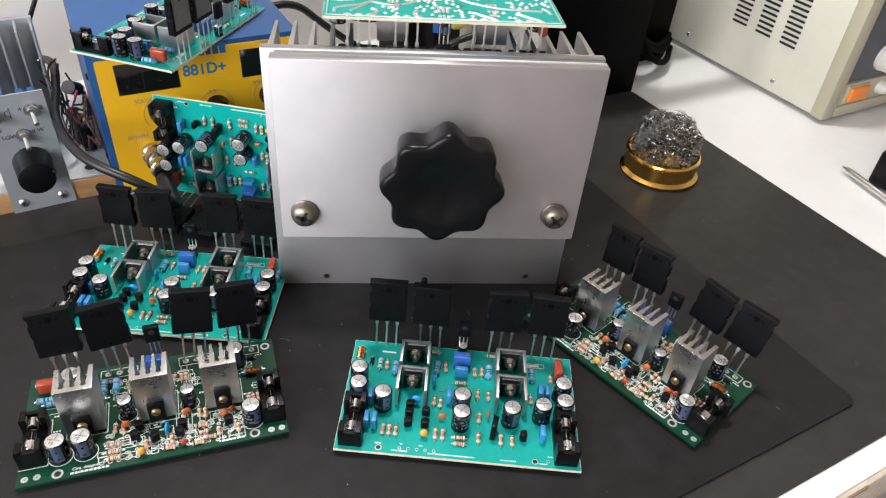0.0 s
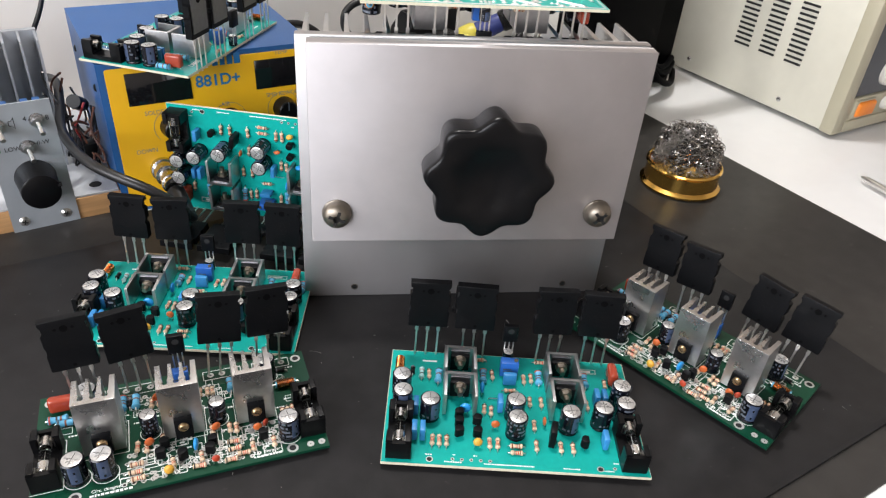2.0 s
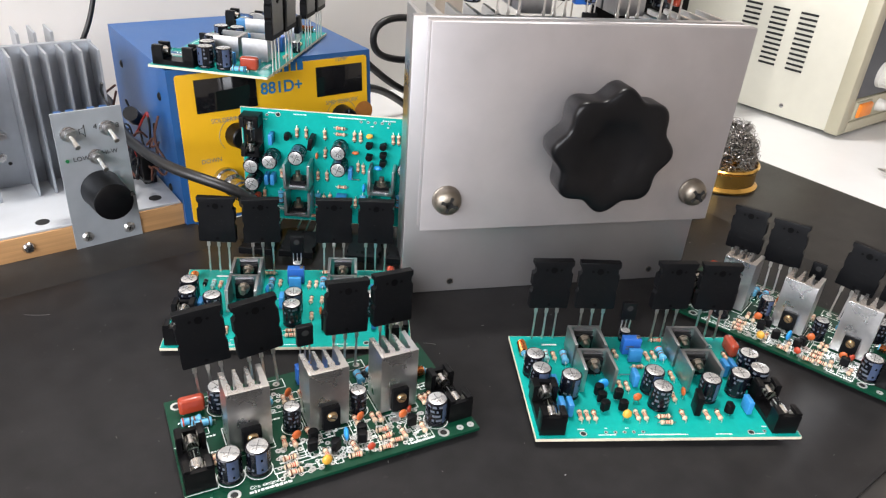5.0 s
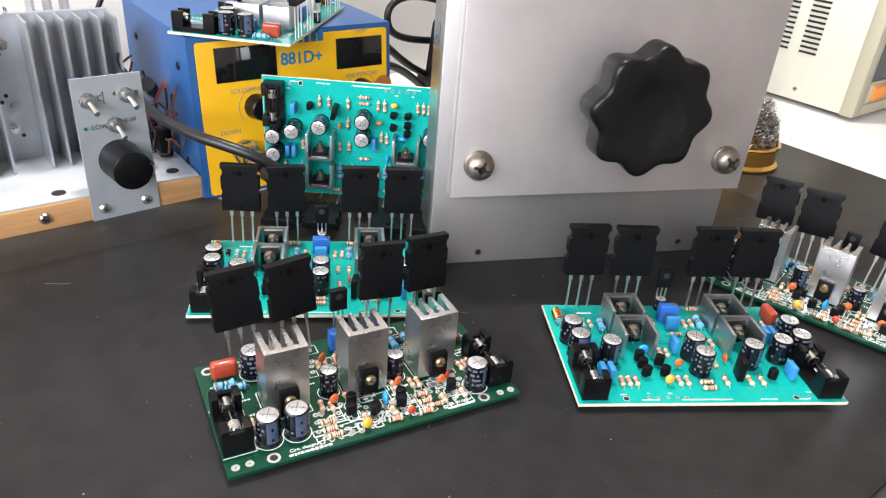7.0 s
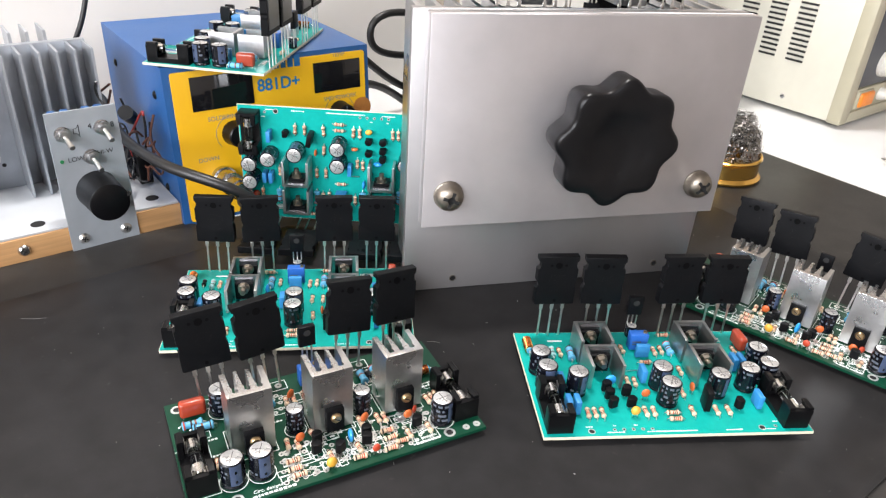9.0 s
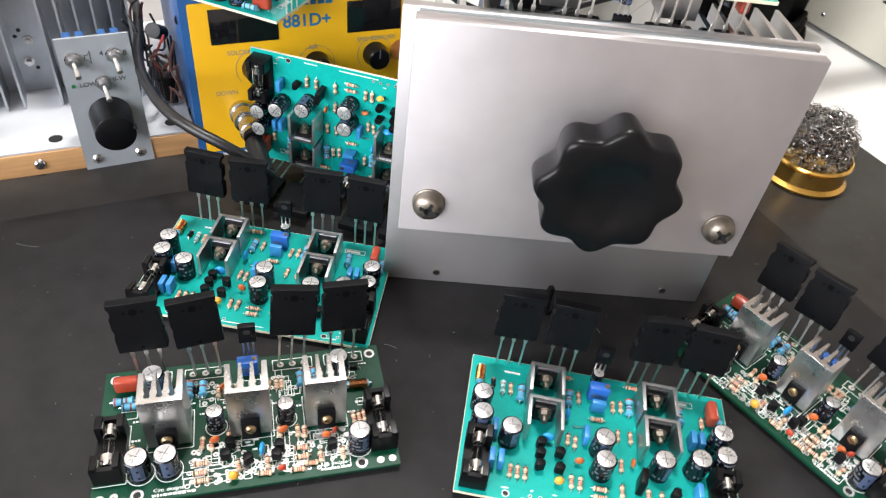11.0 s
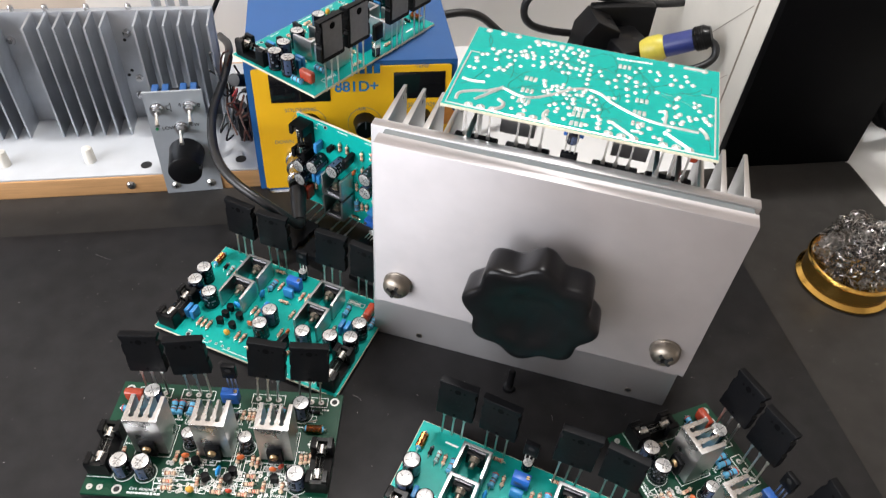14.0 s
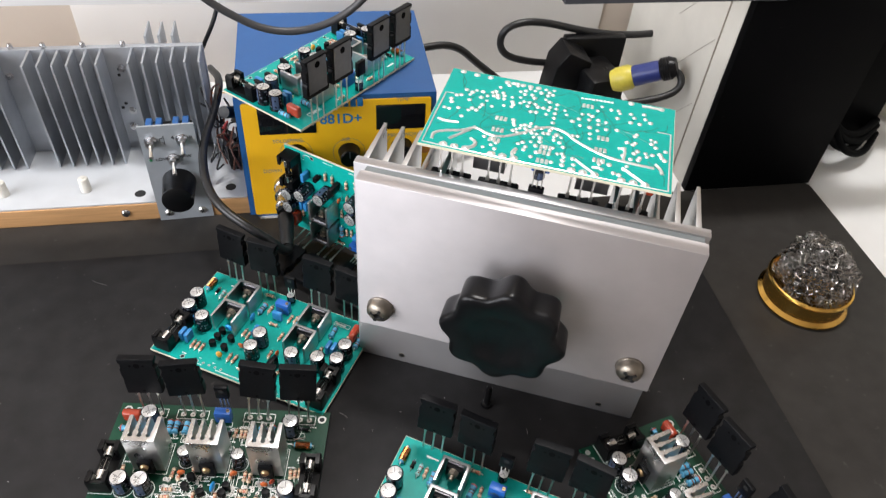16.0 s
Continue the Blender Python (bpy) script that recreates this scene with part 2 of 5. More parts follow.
class Kit:
    """Collects shaped primitives, each with its own material, into one mesh."""

    def __init__(self):
        self.bm, self.mats = bmesh.new(), []

    def slot(self, m):
        if m not in self.mats:
            self.mats.append(m)
        return self.mats.index(m)

    def paint(self, before, m):
        s = self.slot(m)
        for f in self.bm.faces:
            if f not in before:
                f.material_index = s

    def box(self, c, size, m, bevel=0.0, seg=2, rot=(0, 0, 0), top=None):
        before = set(self.bm.faces)
        mx = pose(*c, *rot) @ Matrix.Diagonal((*size, 1))
        vs = bmesh.ops.create_cube(self.bm, size=1, matrix=mx)["verts"]
        if top:
            mid = mx.translation
            up = mx.to_3x3() @ Vector((0, 0, 1))
            for v in vs:
                if (v.co - mid).dot(up) > 0:
                    v.co = mid + Vector((top[0] * (v.co - mid).x, top[1] * (v.co - mid).y, (v.co - mid).z))
        if bevel:
            es = {e for v in vs for e in v.link_edges}
            bmesh.ops.bevel(self.bm, geom=list(es), offset=bevel, segments=seg, affect="EDGES", profile=0.5)
        self.paint(before, m)
        return self

    def cyl(self, a, b, r, m, seg=14, r2=None):
        before = set(self.bm.faces)
        a, b = Vector(a), Vector(b)
        d = b - a
        mx = Matrix.Translation((a + b) / 2) @ frame_of(d)
        bmesh.ops.create_cone(self.bm, cap_ends=True, segments=seg, radius1=r, radius2=r if r2 is None else r2, depth=d.length, matrix=mx)
        self.paint(before, m)
        return self

    def lathe(self, prof, m, seg=24, mx=None, pick=None):
        """Turns (radius, height) pairs about z; pick(ring, sector) may name another material."""
        mx = mx or Matrix()
        rings = []
        for r, z in prof:
            rings.append([self.bm.verts.new(mx @ Vector((r * math.cos(2 * math.pi * i / seg), r * math.sin(2 * math.pi * i / seg), z))) for i in range(seg)] if r > 1e-7 else [self.bm.verts.new(mx @ Vector((0, 0, z)))])
        for k in range(len(rings) - 1):
            p, q = rings[k], rings[k + 1]
            for i in range(seg):
                j = (i + 1) % seg
                if len(p) == 1:
                    vs = (p[0], q[j], q[i]) if len(q) > 1 else None
                elif len(q) == 1:
                    vs = (p[i], p[j], q[0])
                else:
                    vs = (p[i], p[j], q[j], q[i])
                if vs:
                    f = self.bm.faces.new(vs)
                    f.material_index = self.slot((pick(k, i) if pick else None) or m)
        return self

    def prism(self, pts, z0, z1, m, mx=None, bevel=0.0, holes=None):
        mx = mx or Matrix()
        before = set(self.bm.faces)
        lo = [self.bm.verts.new(mx @ Vector((x, y, z0))) for x, y in pts]
        hi = [self.bm.verts.new(mx @ Vector((x, y, z1))) for x, y in pts]
        n = len(pts)
        self.bm.faces.new(lo[::-1]), self.bm.faces.new(hi)
        for i in range(n):
            self.bm.faces.new((lo[i], lo[(i + 1) % n], hi[(i + 1) % n], hi[i]))
        if bevel:
            es = [e for e in {e for v in hi for e in v.link_edges} if e.verts[0] in hi and e.verts[1] in hi]
            bmesh.ops.bevel(self.bm, geom=es, offset=bevel, segments=3, affect="EDGES", profile=0.5)
        self.paint(before, m)
        return self

    def tube(self, pts, r, m, seg=8, smooth=0):
        pts = [Vector(p) for p in pts]
        for _ in range(smooth):
            q = [pts[0]]
            for a, b in zip(pts, pts[1:]):
                q += [a * 0.75 + b * 0.25, a * 0.25 + b * 0.75]
            pts = q + [pts[-1]]
        s = self.slot(m)
        rings, side = [], None
        for i, p in enumerate(pts):
            d = (pts[min(i + 1, len(pts) - 1)] - pts[max(i - 1, 0)]).normalized()
            side = d.orthogonal().normalized() if side is None else (side - d * side.dot(d)).normalized()
            up = d.cross(side)
            rings.append([self.bm.verts.new(p + r * (math.cos(2 * math.pi * k / seg) * side + math.sin(2 * math.pi * k / seg) * up)) for k in range(seg)])
        for a, b in zip(rings, rings[1:]):
            for k in range(seg):
                self.bm.faces.new((a[k], a[(k + 1) % seg], b[(k + 1) % seg], b[k])).material_index = s
        self.bm.faces.new(rings[0][::-1]).material_index = s
        self.bm.faces.new(rings[-1]).material_index = s
        return self

    def ball(self, c, r, m, squash=(1, 1, 1), seg=12):
        before = set(self.bm.faces)
        bmesh.ops.create_uvsphere(self.bm, u_segments=seg, v_segments=max(seg // 2, 4), radius=r, matrix=pose(*c) @ Matrix.Diagonal((*squash, 1)))
        self.paint(before, m)
        return self

    def mesh(self, name):
        bmesh.ops.recalc_face_normals(self.bm, faces=self.bm.faces[:])
        me = bpy.data.meshes.new(name)
        self.bm.to_mesh(me)
        self.bm.free()
        for m in self.mats:
            me.materials.append(m)
        for p in me.polygons:
            p.use_smooth = True
        me.set_sharp_from_angle(angle=radians(38))
        return me


def part(name, shape, parent=None, at=None, label=""):
    """Links a kit or a mesh as one object, under a thing or a part."""
    ob = new(name, shape.mesh(name) if isinstance(shape, Kit) else shape)
    if parent:
        ob.parent = parent
    if at is not None:
        ob.matrix_basis = at
    return tagged(ob, label) if label else ob


def thing(name, at, label, category, group="", kind=""):
    ob = new(name)
    ob.empty_display_size = 0.01
    ob.matrix_basis = at
    return tagged(ob, label, category, group, kind)


def structure(name, shape, at, label, category):
    ob = new(name, shape.mesh(name))
    ob.matrix_basis = at
    return tagged(ob, label, category, kind="structure")


def lettering(name, text, size, m, parent, at, depth=0.0001, bold=0.0):
    """Built-in font, turned into a mesh."""
    cu = bpy.data.curves.new(name, "FONT")
    cu.body, cu.size, cu.extrude, cu.align_x, cu.align_y = text, size, depth, "CENTER", "CENTER"
    cu.offset = bold
    tmp = bpy.data.objects.new(name, cu)
    me = bpy.data.meshes.new_from_object(tmp)
    bpy.data.objects.remove(tmp)
    me.materials.clear()
    me.materials.append(m)
    return part(name, me, parent, at)


# ---- the desk, mats, walls ----
def slab(u0, u1, v0, v1, z0, z1, m, bevel=0.0):
    return Kit().box(((u0 + u1) / 2, (v0 + v1) / 2, (z0 + z1) / 2), (u1 - u0, v1 - v0, z1 - z0), m, bevel)


AXES = on_desk(0, 0)
desk = Kit()
desk.box((0.05, 0.2415, -0.0215), (1.9, 0.757, 0.035), DESK_WHITE, 0.0015)
desk.box((0.05, -0.1385, -0.0215), (1.9, 0.003, 0.0335), DESK_EDGE, 0.0008)
chips = Kit()
for i in range(26):
    r = random.Random(i)
    chips.box((-0.2 + 0.032 * i + r.uniform(-0.01, 0.01), -0.1402, -0.0048 - r.uniform(0, 0.0015)), (r.uniform(0.01, 0.03), 0.0012, r.uniform(0.001, 0.0025)), CHIP)
structure("desk_top", desk, AXES, "white laminate desk top with a worn beige edge", "desk")
tagged(part("edge_chipping", chips, bpy.data.objects["desk_top"]), "chipped brown edge", kind="stuff")


def rounded(u0, u1, v0, v1, r, n=6):
    pts = []
    for cu, cv, a0 in ((u1 - r, v0 + r, -90), (u1 - r, v1 - r, 0), (u0 + r, v1 - r, 90), (u0 + r, v0 + r, 180)):
        pts += [(cu + r * math.cos(radians(a0 + 90 * k / n)), cv + r * math.sin(radians(a0 + 90 * k / n))) for k in range(n + 1)]
    return pts


lower = Kit().prism([(-0.75, -0.123), (0.440, -0.123), (0.444, -0.119), (0.444, 0.280), (0.441, 0.2835), (-0.05, 0.2815), (-0.055, 0.2908), (-0.75, 0.2908)], -0.004, -0.0022, MAT_LOW, bevel=0.0006)
tagged(part("lower_mat", lower, at=AXES), "large grey-black rubber work mat lying on the white desk", "mat")
upper = Kit().prism(rounded(-0.72, 0.2925, -0.1005, 0.247, 0.005), -0.0021, 0.0, MAT_UP, bevel=0.0006)
tagged(part("upper_mat", upper, at=AXES), "black satin rubber mat lying on the larger mat", "mat")

lint = Kit()
lr = random.Random(31)
for i in range(260):
    u, v, w = lr.uniform(-0.35, 0.27), lr.uniform(-0.09, 0.24), lr.uniform(0.00012, 0.00036)
    lint.box((u, v, 0.0002), (w * lr.choice((1, 1, 2, 4)), w, 0.0002), SILK if lr.random() < 0.1 else DUST, rot=(0, 0, lr.uniform(0, 180)))
for i in range(18):
    u, v, bend_by, a0 = lr.uniform(-0.35, 0.27), lr.uniform(-0.09, 0.24), lr.uniform(-60, 60), lr.uniform(0, 360)
    n, step = lr.randint(3, 7), lr.uniform(0.0006, 0.0022)
    stroke = []
    for j in range(n):
        stroke.append((u, v, 0.0001))
        u, v, a0 = u + step * math.cos(radians(a0)), v + step * math.sin(radians(a0)), a0 + bend_by / n
    lint.tube(stroke, lr.uniform(0.00008, 0.00016), DUST, 4)
tagged(part("lint", lint, bpy.data.objects["upper_mat"], label="pale dust and lint specks"), kind="stuff")

structure("wall_back", slab(-2.6, 1.8, 0.50, 0.72, -0.9, 1.9, WALL), AXES, "cream painted wall behind the desk", "wall")
structure("wall_panel", slab(-0.212, 0.300, 0.4955, 0.4998, -0.004, 0.30, PANEL, 0.0008), AXES, "smooth white panel fixed to the cream wall", "wall panel")
# Unseen room shell, added to enclose the desk and bounce light onto it.
structure("wall_left", slab(-2.7, -2.6, -2.0, 0.72, -0.9, 1.9, ROOM), AXES, "plain unseen side wall added to bounce light", "wall")
structure("wall_right", slab(1.8, 1.9, -2.0, 0.72, -0.9, 1.9, ROOM), AXES, "plain unseen side wall added to bounce light", "wall")
structure("wall_front", slab(-2.7, 1.9, -2.1, -2.0, -0.9, 1.9, ROOM), AXES, "plain unseen wall behind the viewer, added to bounce light", "wall")
structure("ceiling", slab(-2.7, 1.9, -2.1, 0.72, 1.9, 2.0, ROOM), AXES, "plain unseen ceiling added to bounce light", "ceiling")
structure("floor", slab(-2.7, 1.9, -2.1, 0.72, -0.95, -0.9, FLOOR), AXES, "plain unseen floor added to close the room", "floor")
shelf = slab(-2.6, 1.8, 0.266, 0.292, 0.190, 0.206, SHELF, 0.001)
structure("shelf", shelf, AXES, "narrow white laminate shelf board spanning above the desk", "shelf")
part("underside_rail", slab(0.17, 0.334, 0.270, 0.282, 0.183, 0.1898, PSU_PANEL), bpy.data.objects["shelf"], label="dark grey rail strip")


# ---- components of the boards, in millimetres ----
MM = Matrix.Diagonal((0.001, 0.001, 0.001, 1))


def mm(kit, name):
    me = kit.mesh(name)
    me.transform(MM)
    return me


def capacitor(r, h, seed):
    rnd = random.Random(seed)
    zs = [0.0, 0.4, 1.0, 1.6, 2.2] + [2.2 + (h - 3.2) * k / 8 for k in range(1, 9)] + [h - 0.5, h]
    rs = [r * 0.9, r, r, r * 0.95, r] + [r] * 8 + [r, r * 0.9]
    marks = {(k, i) for k in (5, 7, 9, 11) for i in range(0, 32) if rnd.random() < 0.34 and not 18 <= i <= 23}

    def pick(k, i):
        if 18 <= i <= 22 and 3 < k < 13:
            return SLEEVE if i == 20 and k % 4 == 1 else STRIPE
        return PRINT if (k, i) in marks else None

    sleeve = Kit().lathe([(0, 0)] + list(zip(rs, zs)), SLEEVE, 32, pick=lambda k, i: pick(k - 1, i) if k else None)
    sleeve.lathe([(r * 0.9, h), (r * 0.86, h - 0.25), (r * 0.86, h - 0.3)], SLEEVE, 32)
    top = Kit().lathe([(r * 0.86, h - 0.6), (r * 0.86, h - 0.1), (r * 0.78, h + 0.05), (0, h + 0.08)], CAN, 28)
    for a in (20, 110):
        top.box((0, 0, h + 0.06), (r * 1.35, r * 0.07, 0.1), SCORE, rot=(0, 0, a))
    return mm(sleeve, "sleeve"), mm(top, "top")


CAPS = {(r, h): [capacitor(r, h, 10 * r + k) for k in range(3)] for r, h in ((5.0, 13.4), (4.0, 12.8), (3.0, 7.0))}


def resistor(body, r, length, bands):
    k = Kit()
    n = length / 2
    prof = [(0, -n), (r * 0.8, -n + 0.15), (r * 1.1, -n + 0.6), (r * 1.08, -n + 1.3), (r * 0.86, -n + 1.8)]
    prof += [(r * 0.86, -n + 1.8 + (length - 3.6) * i / 6) for i in range(1, 7)] + [(r * 1.08, n - 1.3), (r * 1.1, n - 0.6), (r * 0.8, n - 0.15), (0, n)]
    where = {3: bands[0], 5: bands[1], 7: bands[2], 9: bands[3], 11: bands[4]}
    k.lathe(prof, body, 12, pose(0, 0, r * 1.15, -90, 0, 0), pick=lambda a, i: where.get(a))
    for s in (-1, 1):
        k.tube([(0, s * (n - 0.3), r * 1.15), (0, s * (n + 0.7), r * 1.15), (0, s * (n + 1.1), r), (0, s * (n + 1.2), -0.2)], 0.3, TIN, 6)
    return mm(k, "resistor")


RES = [resistor(BEIGE, 1.15, 6.2, b) for b in ((BAND_A, BAND_C, BAND_B, None, BAND_A), (BAND_B, BAND_B, BAND_A, None, BAND_C), (BAND_A, BAND_B, BAND_B, BAND_C, None))]
RES_BLUE = [resistor(BLUE_R, 1.9, 9.0, b) for b in ((BAND_C, None, BAND_A, None, BAND_C), (None, BAND_A, BAND_C, None, BAND_B))]
RES_PALE = resistor(mat("pale_teal_resistor", (0.28, 0.52, 0.52), 0.4, per_object=0.1), 1.4, 7.5, (BAND_A, BAND_C, None, BAND_B, None))
DIODE = resistor(PLASTIC, 1.2, 5.2, (None, None, None, None, PRINT))


def transistor_to264():
    """Large plastic power transistor, 20 x 26 mm; back plate towards +y, pins down from z = 0."""
    out = [(-10, 0.6), (-10, 9), (-9.0, 10.2), (-9.0, 11.6), (-10, 12.8), (-10, 19.2), (-8.6, 20.2), (-8.6, 22.8), (-10, 23.8), (-10, 26), (10, 26), (10, 23.8), (8.6, 22.8), (8.6, 20.2), (10, 19.2), (10, 12.8), (9.0, 11.6), (9.0, 10.2), (10, 9), (10, 0.6), (9.4, 0), (-9.4, 0)]
    up = pose(0, 0, 0, 90, 0, 0)
    body = Kit().prism(out[::-1], -2.0, 2.4, EPOXY, up, 0.35)
    body.cyl((0, -2.46, 21.4), (0, -2.2, 21.4), 1.7, PIT, 16)
    body.cyl((-3.6, -2.44, 21.4), (-3.6, -2.2, 21.4), 0.7, PIT, 8)
    body.cyl((3.6, -2.44, 21.4), (3.6, -2.2, 21.4), 0.7, PIT, 8)
    body.cyl((0, -2.44, 2.2), (0, -2.2, 2.2), 0.8, PIT, 10)
    for x, z, w in ((0.5, 15.4, 7.5), (0.2, 13.2, 8.5), (0.6, 10.9, 6.0), (0.2, 7.2, 5.2)):
        for i in range(6):
            body.box((x - w / 2 + w * (i + 0.5) / 6, -2.41, z), (w / 9, 0.05, 1.3), FAINT_PRINT)
    tab = Kit().prism([(-8, 3), (8, 3), (8, 25.2), (-8, 25.2)], -2.6, -2.05, EPOXY_TAB, up)
    tab.cyl((0, 2.55, 21.4), (0, 2.7, 21.4), 2.2, PIT, 16)
    pin = Kit()
    pin.box((0, 0, -1.8), (1.9, 0.6, 3.8), TIN, 0.1, 1)
    pin.box((0, 0, -12), (1.0, 0.6, 18), TIN)
    made = mm(body, "body"), mm(tab, "back_plate"), mm(pin, "pin")
    for me in made[:2]:
        me.transform(Matrix.Diagonal((1.07, 1.0, 1.07, 1)))
    return made


T264 = transistor_to264()


def transistor_to126():
    body = Kit().box((0, 0, 5.5), (8, 3, 11), EPOXY, 0.3)
    body.cyl((0, -1.6, 7.5), (0, -1.4, 7.5), 1.7, DARK_SLOT, 14)
    pin = Kit().box((0, 0, -6), (0.7, 0.5, 12.5), TIN)
    return mm(body, "body"), mm(pin, "pin")


T126 = transistor_to126()


def transistor_to92():
    pts = [(2.3 * math.cos(radians(a)), 2.3 * math.sin(radians(a))) for a in range(-40, 221, 20)]
    k = Kit().prism(pts, 1.6, 6.4, EPOXY, bevel=0.2)
    for x in (-1.3, 0, 1.3):
        k.box((x, 0, 0.7), (0.45, 0.4, 2.0), TIN)
    return mm(k, "small_transistor")


T92 = transistor_to92()
FILM = mm(Kit().box((0, 0, 4.2), (2.6, 7.0, 7.4), BLUE_F, 0.35).cyl((0, 2.4, -0.3), (0, 2.4, 0.8), 0.3, TIN, 6).cyl((0, -2.4, -0.3), (0, -2.4, 0.8), 0.3, TIN, 6), "film_capacitor")
RED = mm(Kit().box((0, 0, 5.2), (11.5, 4.8, 8.4), RED_F, 1.7, 4).cyl((4, 0, -0.3), (4, 0, 1.4), 0.35, TIN, 6).cyl((-4, 0, -0.3), (-4, 0, 1.4), 0.35, TIN, 6), "film_capacitor")
TRIM = mm(Kit().box((0, 0, 5.0), (9.6, 4.9, 9.6), BLUE_T, 0.2).cyl((3.3, 0, 9.8), (3.3, 0, 10.5), 1.1, BRASS_SC, 14).box((3.3, 0, 10.45), (2.0, 0.35, 0.2), DARK_SLOT).box((0, 0, -0.1), (8, 0.6, 0.4), TIN).box((-1.2, -2.47, 5.4), (4.6, 0.06, 0.8), PRINT).box((-0.8, -2.47, 3.9), (5.4, 0.06, 0.8), PRINT), "trimmer")


def disc(m, r, thick):
    k = Kit().ball((0, 0, r + 1.6), r, m, (1, thick / r / 2, 1.08), 16)
    for s in (-1, 1):
        k.tube([(s * 1.27, 0, -0.3), (s * 1.27, 0, 1.0), (s * r * 0.55, 0, r + 0.6)], 0.27, TIN, 6)
    return mm(k, "disc_capacitor")


DISCS = {"yellow": disc(YELLOW_D, 2.3, 3.2), "orange": disc(ORANGE_D, 2.2, 1.9), "blue": disc(BLUE_D, 2.9, 2.4), "red": disc(BAND_B, 1.9, 1.8)}


def coil():
    k = Kit().cyl((0, -5.2, 2.6), (0, 5.2, 2.6), 1.7, BLUE_R, 14)
    for i in range(17):
        y = -4.2 + 0.525 * i
        k.lathe([(1.7, y - 0.26), (2.35, y - 0.12), (2.45, y), (2.35, y + 0.12), (1.7, y + 0.26)], COPPER, 14, pose(0, 0, 2.6, -90, 0, 0))
    for s in (-1, 1):
        k.tube([(0, s * 5.1, 2.6), (0, s * 6.3, 2.6), (0, s * 6.7, 2.0), (0, s * 6.7, -0.3)], 0.5, TIN, 8)
    return mm(k, "choke_coil")


COIL = coil()
JUMPER = mm(Kit().tube([(-3.5, 0, -0.3), (-3.5, 0, 0.7), (-3.2, 0, 1.0), (3.2, 0, 1.0), (3.5, 0, 0.7), (3.5, 0, -0.3)], 0.3, TIN, 6), "jumper_wire")


def fuse_holder():
    side = [(-13.5, 0), (13.5, 0), (13.5, 10.5), (11.4, 10.5), (11.4, 4.4), (7.2, 4.4), (7.2, 2.8), (-7.2, 2.8), (-7.2, 4.4), (-11.4, 4.4), (-11.4, 10.5), (-13.5, 10.5)]
    base = Kit().prism(side, -6, 6, PLASTIC, Matrix(((0, 0, 1, 0), (1, 0, 0, 0), (0, 1, 0, 0), (0, 0, 0, 1))), 0.3)
    cheek = Kit().prism([(-1.1, 1.0), (1.1, 1.0), (1.1, 11.4), (0.5, 12.1), (-1.9, 12.1), (-1.9, 11.2), (-1.1, 10.2)], -3.3, 3.3, PLASTIC, pose(0, 0, 0, 90, 0, 0), 0.2)
    clip = Kit().box((0, 0, 6.6), (0.35, 4.2, 6.8), TIN)
    fuse = Kit().lathe([(2.35, -10), (2.35, 10)], FUSE_GLASS, 16, pose(0, 0, 7.6, -90, 0, 0))
    fuse.cyl((0, -9.5, 7.6), (0, 9.5, 7.6), 0.12, TIN, 5)
    cap = Kit().lathe([(0, 10.1), (2.3, 10.1), (2.6, 9.8), (2.6, 4.6), (2.3, 4.5)], TIN, 16, pose(0, 0, 0, -90, 0, 0))
    return mm(base, "holder"), mm(clip, "clip"), mm(fuse, "glass_tube"), mm(cap, "end_cap"), mm(cheek, "cheek")


FUSE = fuse_holder()


def u_sink():
    k = Kit()
    w, d, h, t = 17.0, 17.0, 15.0, 1.6
    k.prism([(-w / 2, -d / 2), (-w / 2 + t, -d / 2), (-w / 2 + t, d / 2 - t), (w / 2 - t, d / 2 - t), (w / 2 - t, -d / 2), (w / 2, -d / 2), (w / 2, d / 2), (-w / 2, d / 2)], 1.0, h, ALU_CHANNEL, bevel=0.2)
    tr = Kit().box((0, d / 2 - t - 1.6, 6.6), (10, 3.2, 10), EPOXY, 0.3).box((0, d / 2 - t - 0.5, 12.2), (10, 0.9, 2.2), EPOXY_TAB)
    for x in (-2.5, 0, 2.5):
        tr.box((x, d / 2 - t - 2.2, 0.6), (0.7, 0.5, 3.0), TIN)
    sc = Kit().cyl((0, d / 2 - t - 3.4, 9.4), (0, d / 2 - t - 3.9, 9.4), 3.3, STEEL, 16).cyl((0, d / 2 - t - 3.9, 9.4), (0, d / 2 - t - 6.4, 9.4), 2.9, STEEL, 6).cyl((0, d / 2 - t - 6.4, 9.4), (0, d / 2 - t - 9.4, 9.4), 1.5, STEEL, 10)
    return mm(k, "channel"), mm(tr, "transistor"), mm(sc, "screw")


USINK = u_sink()


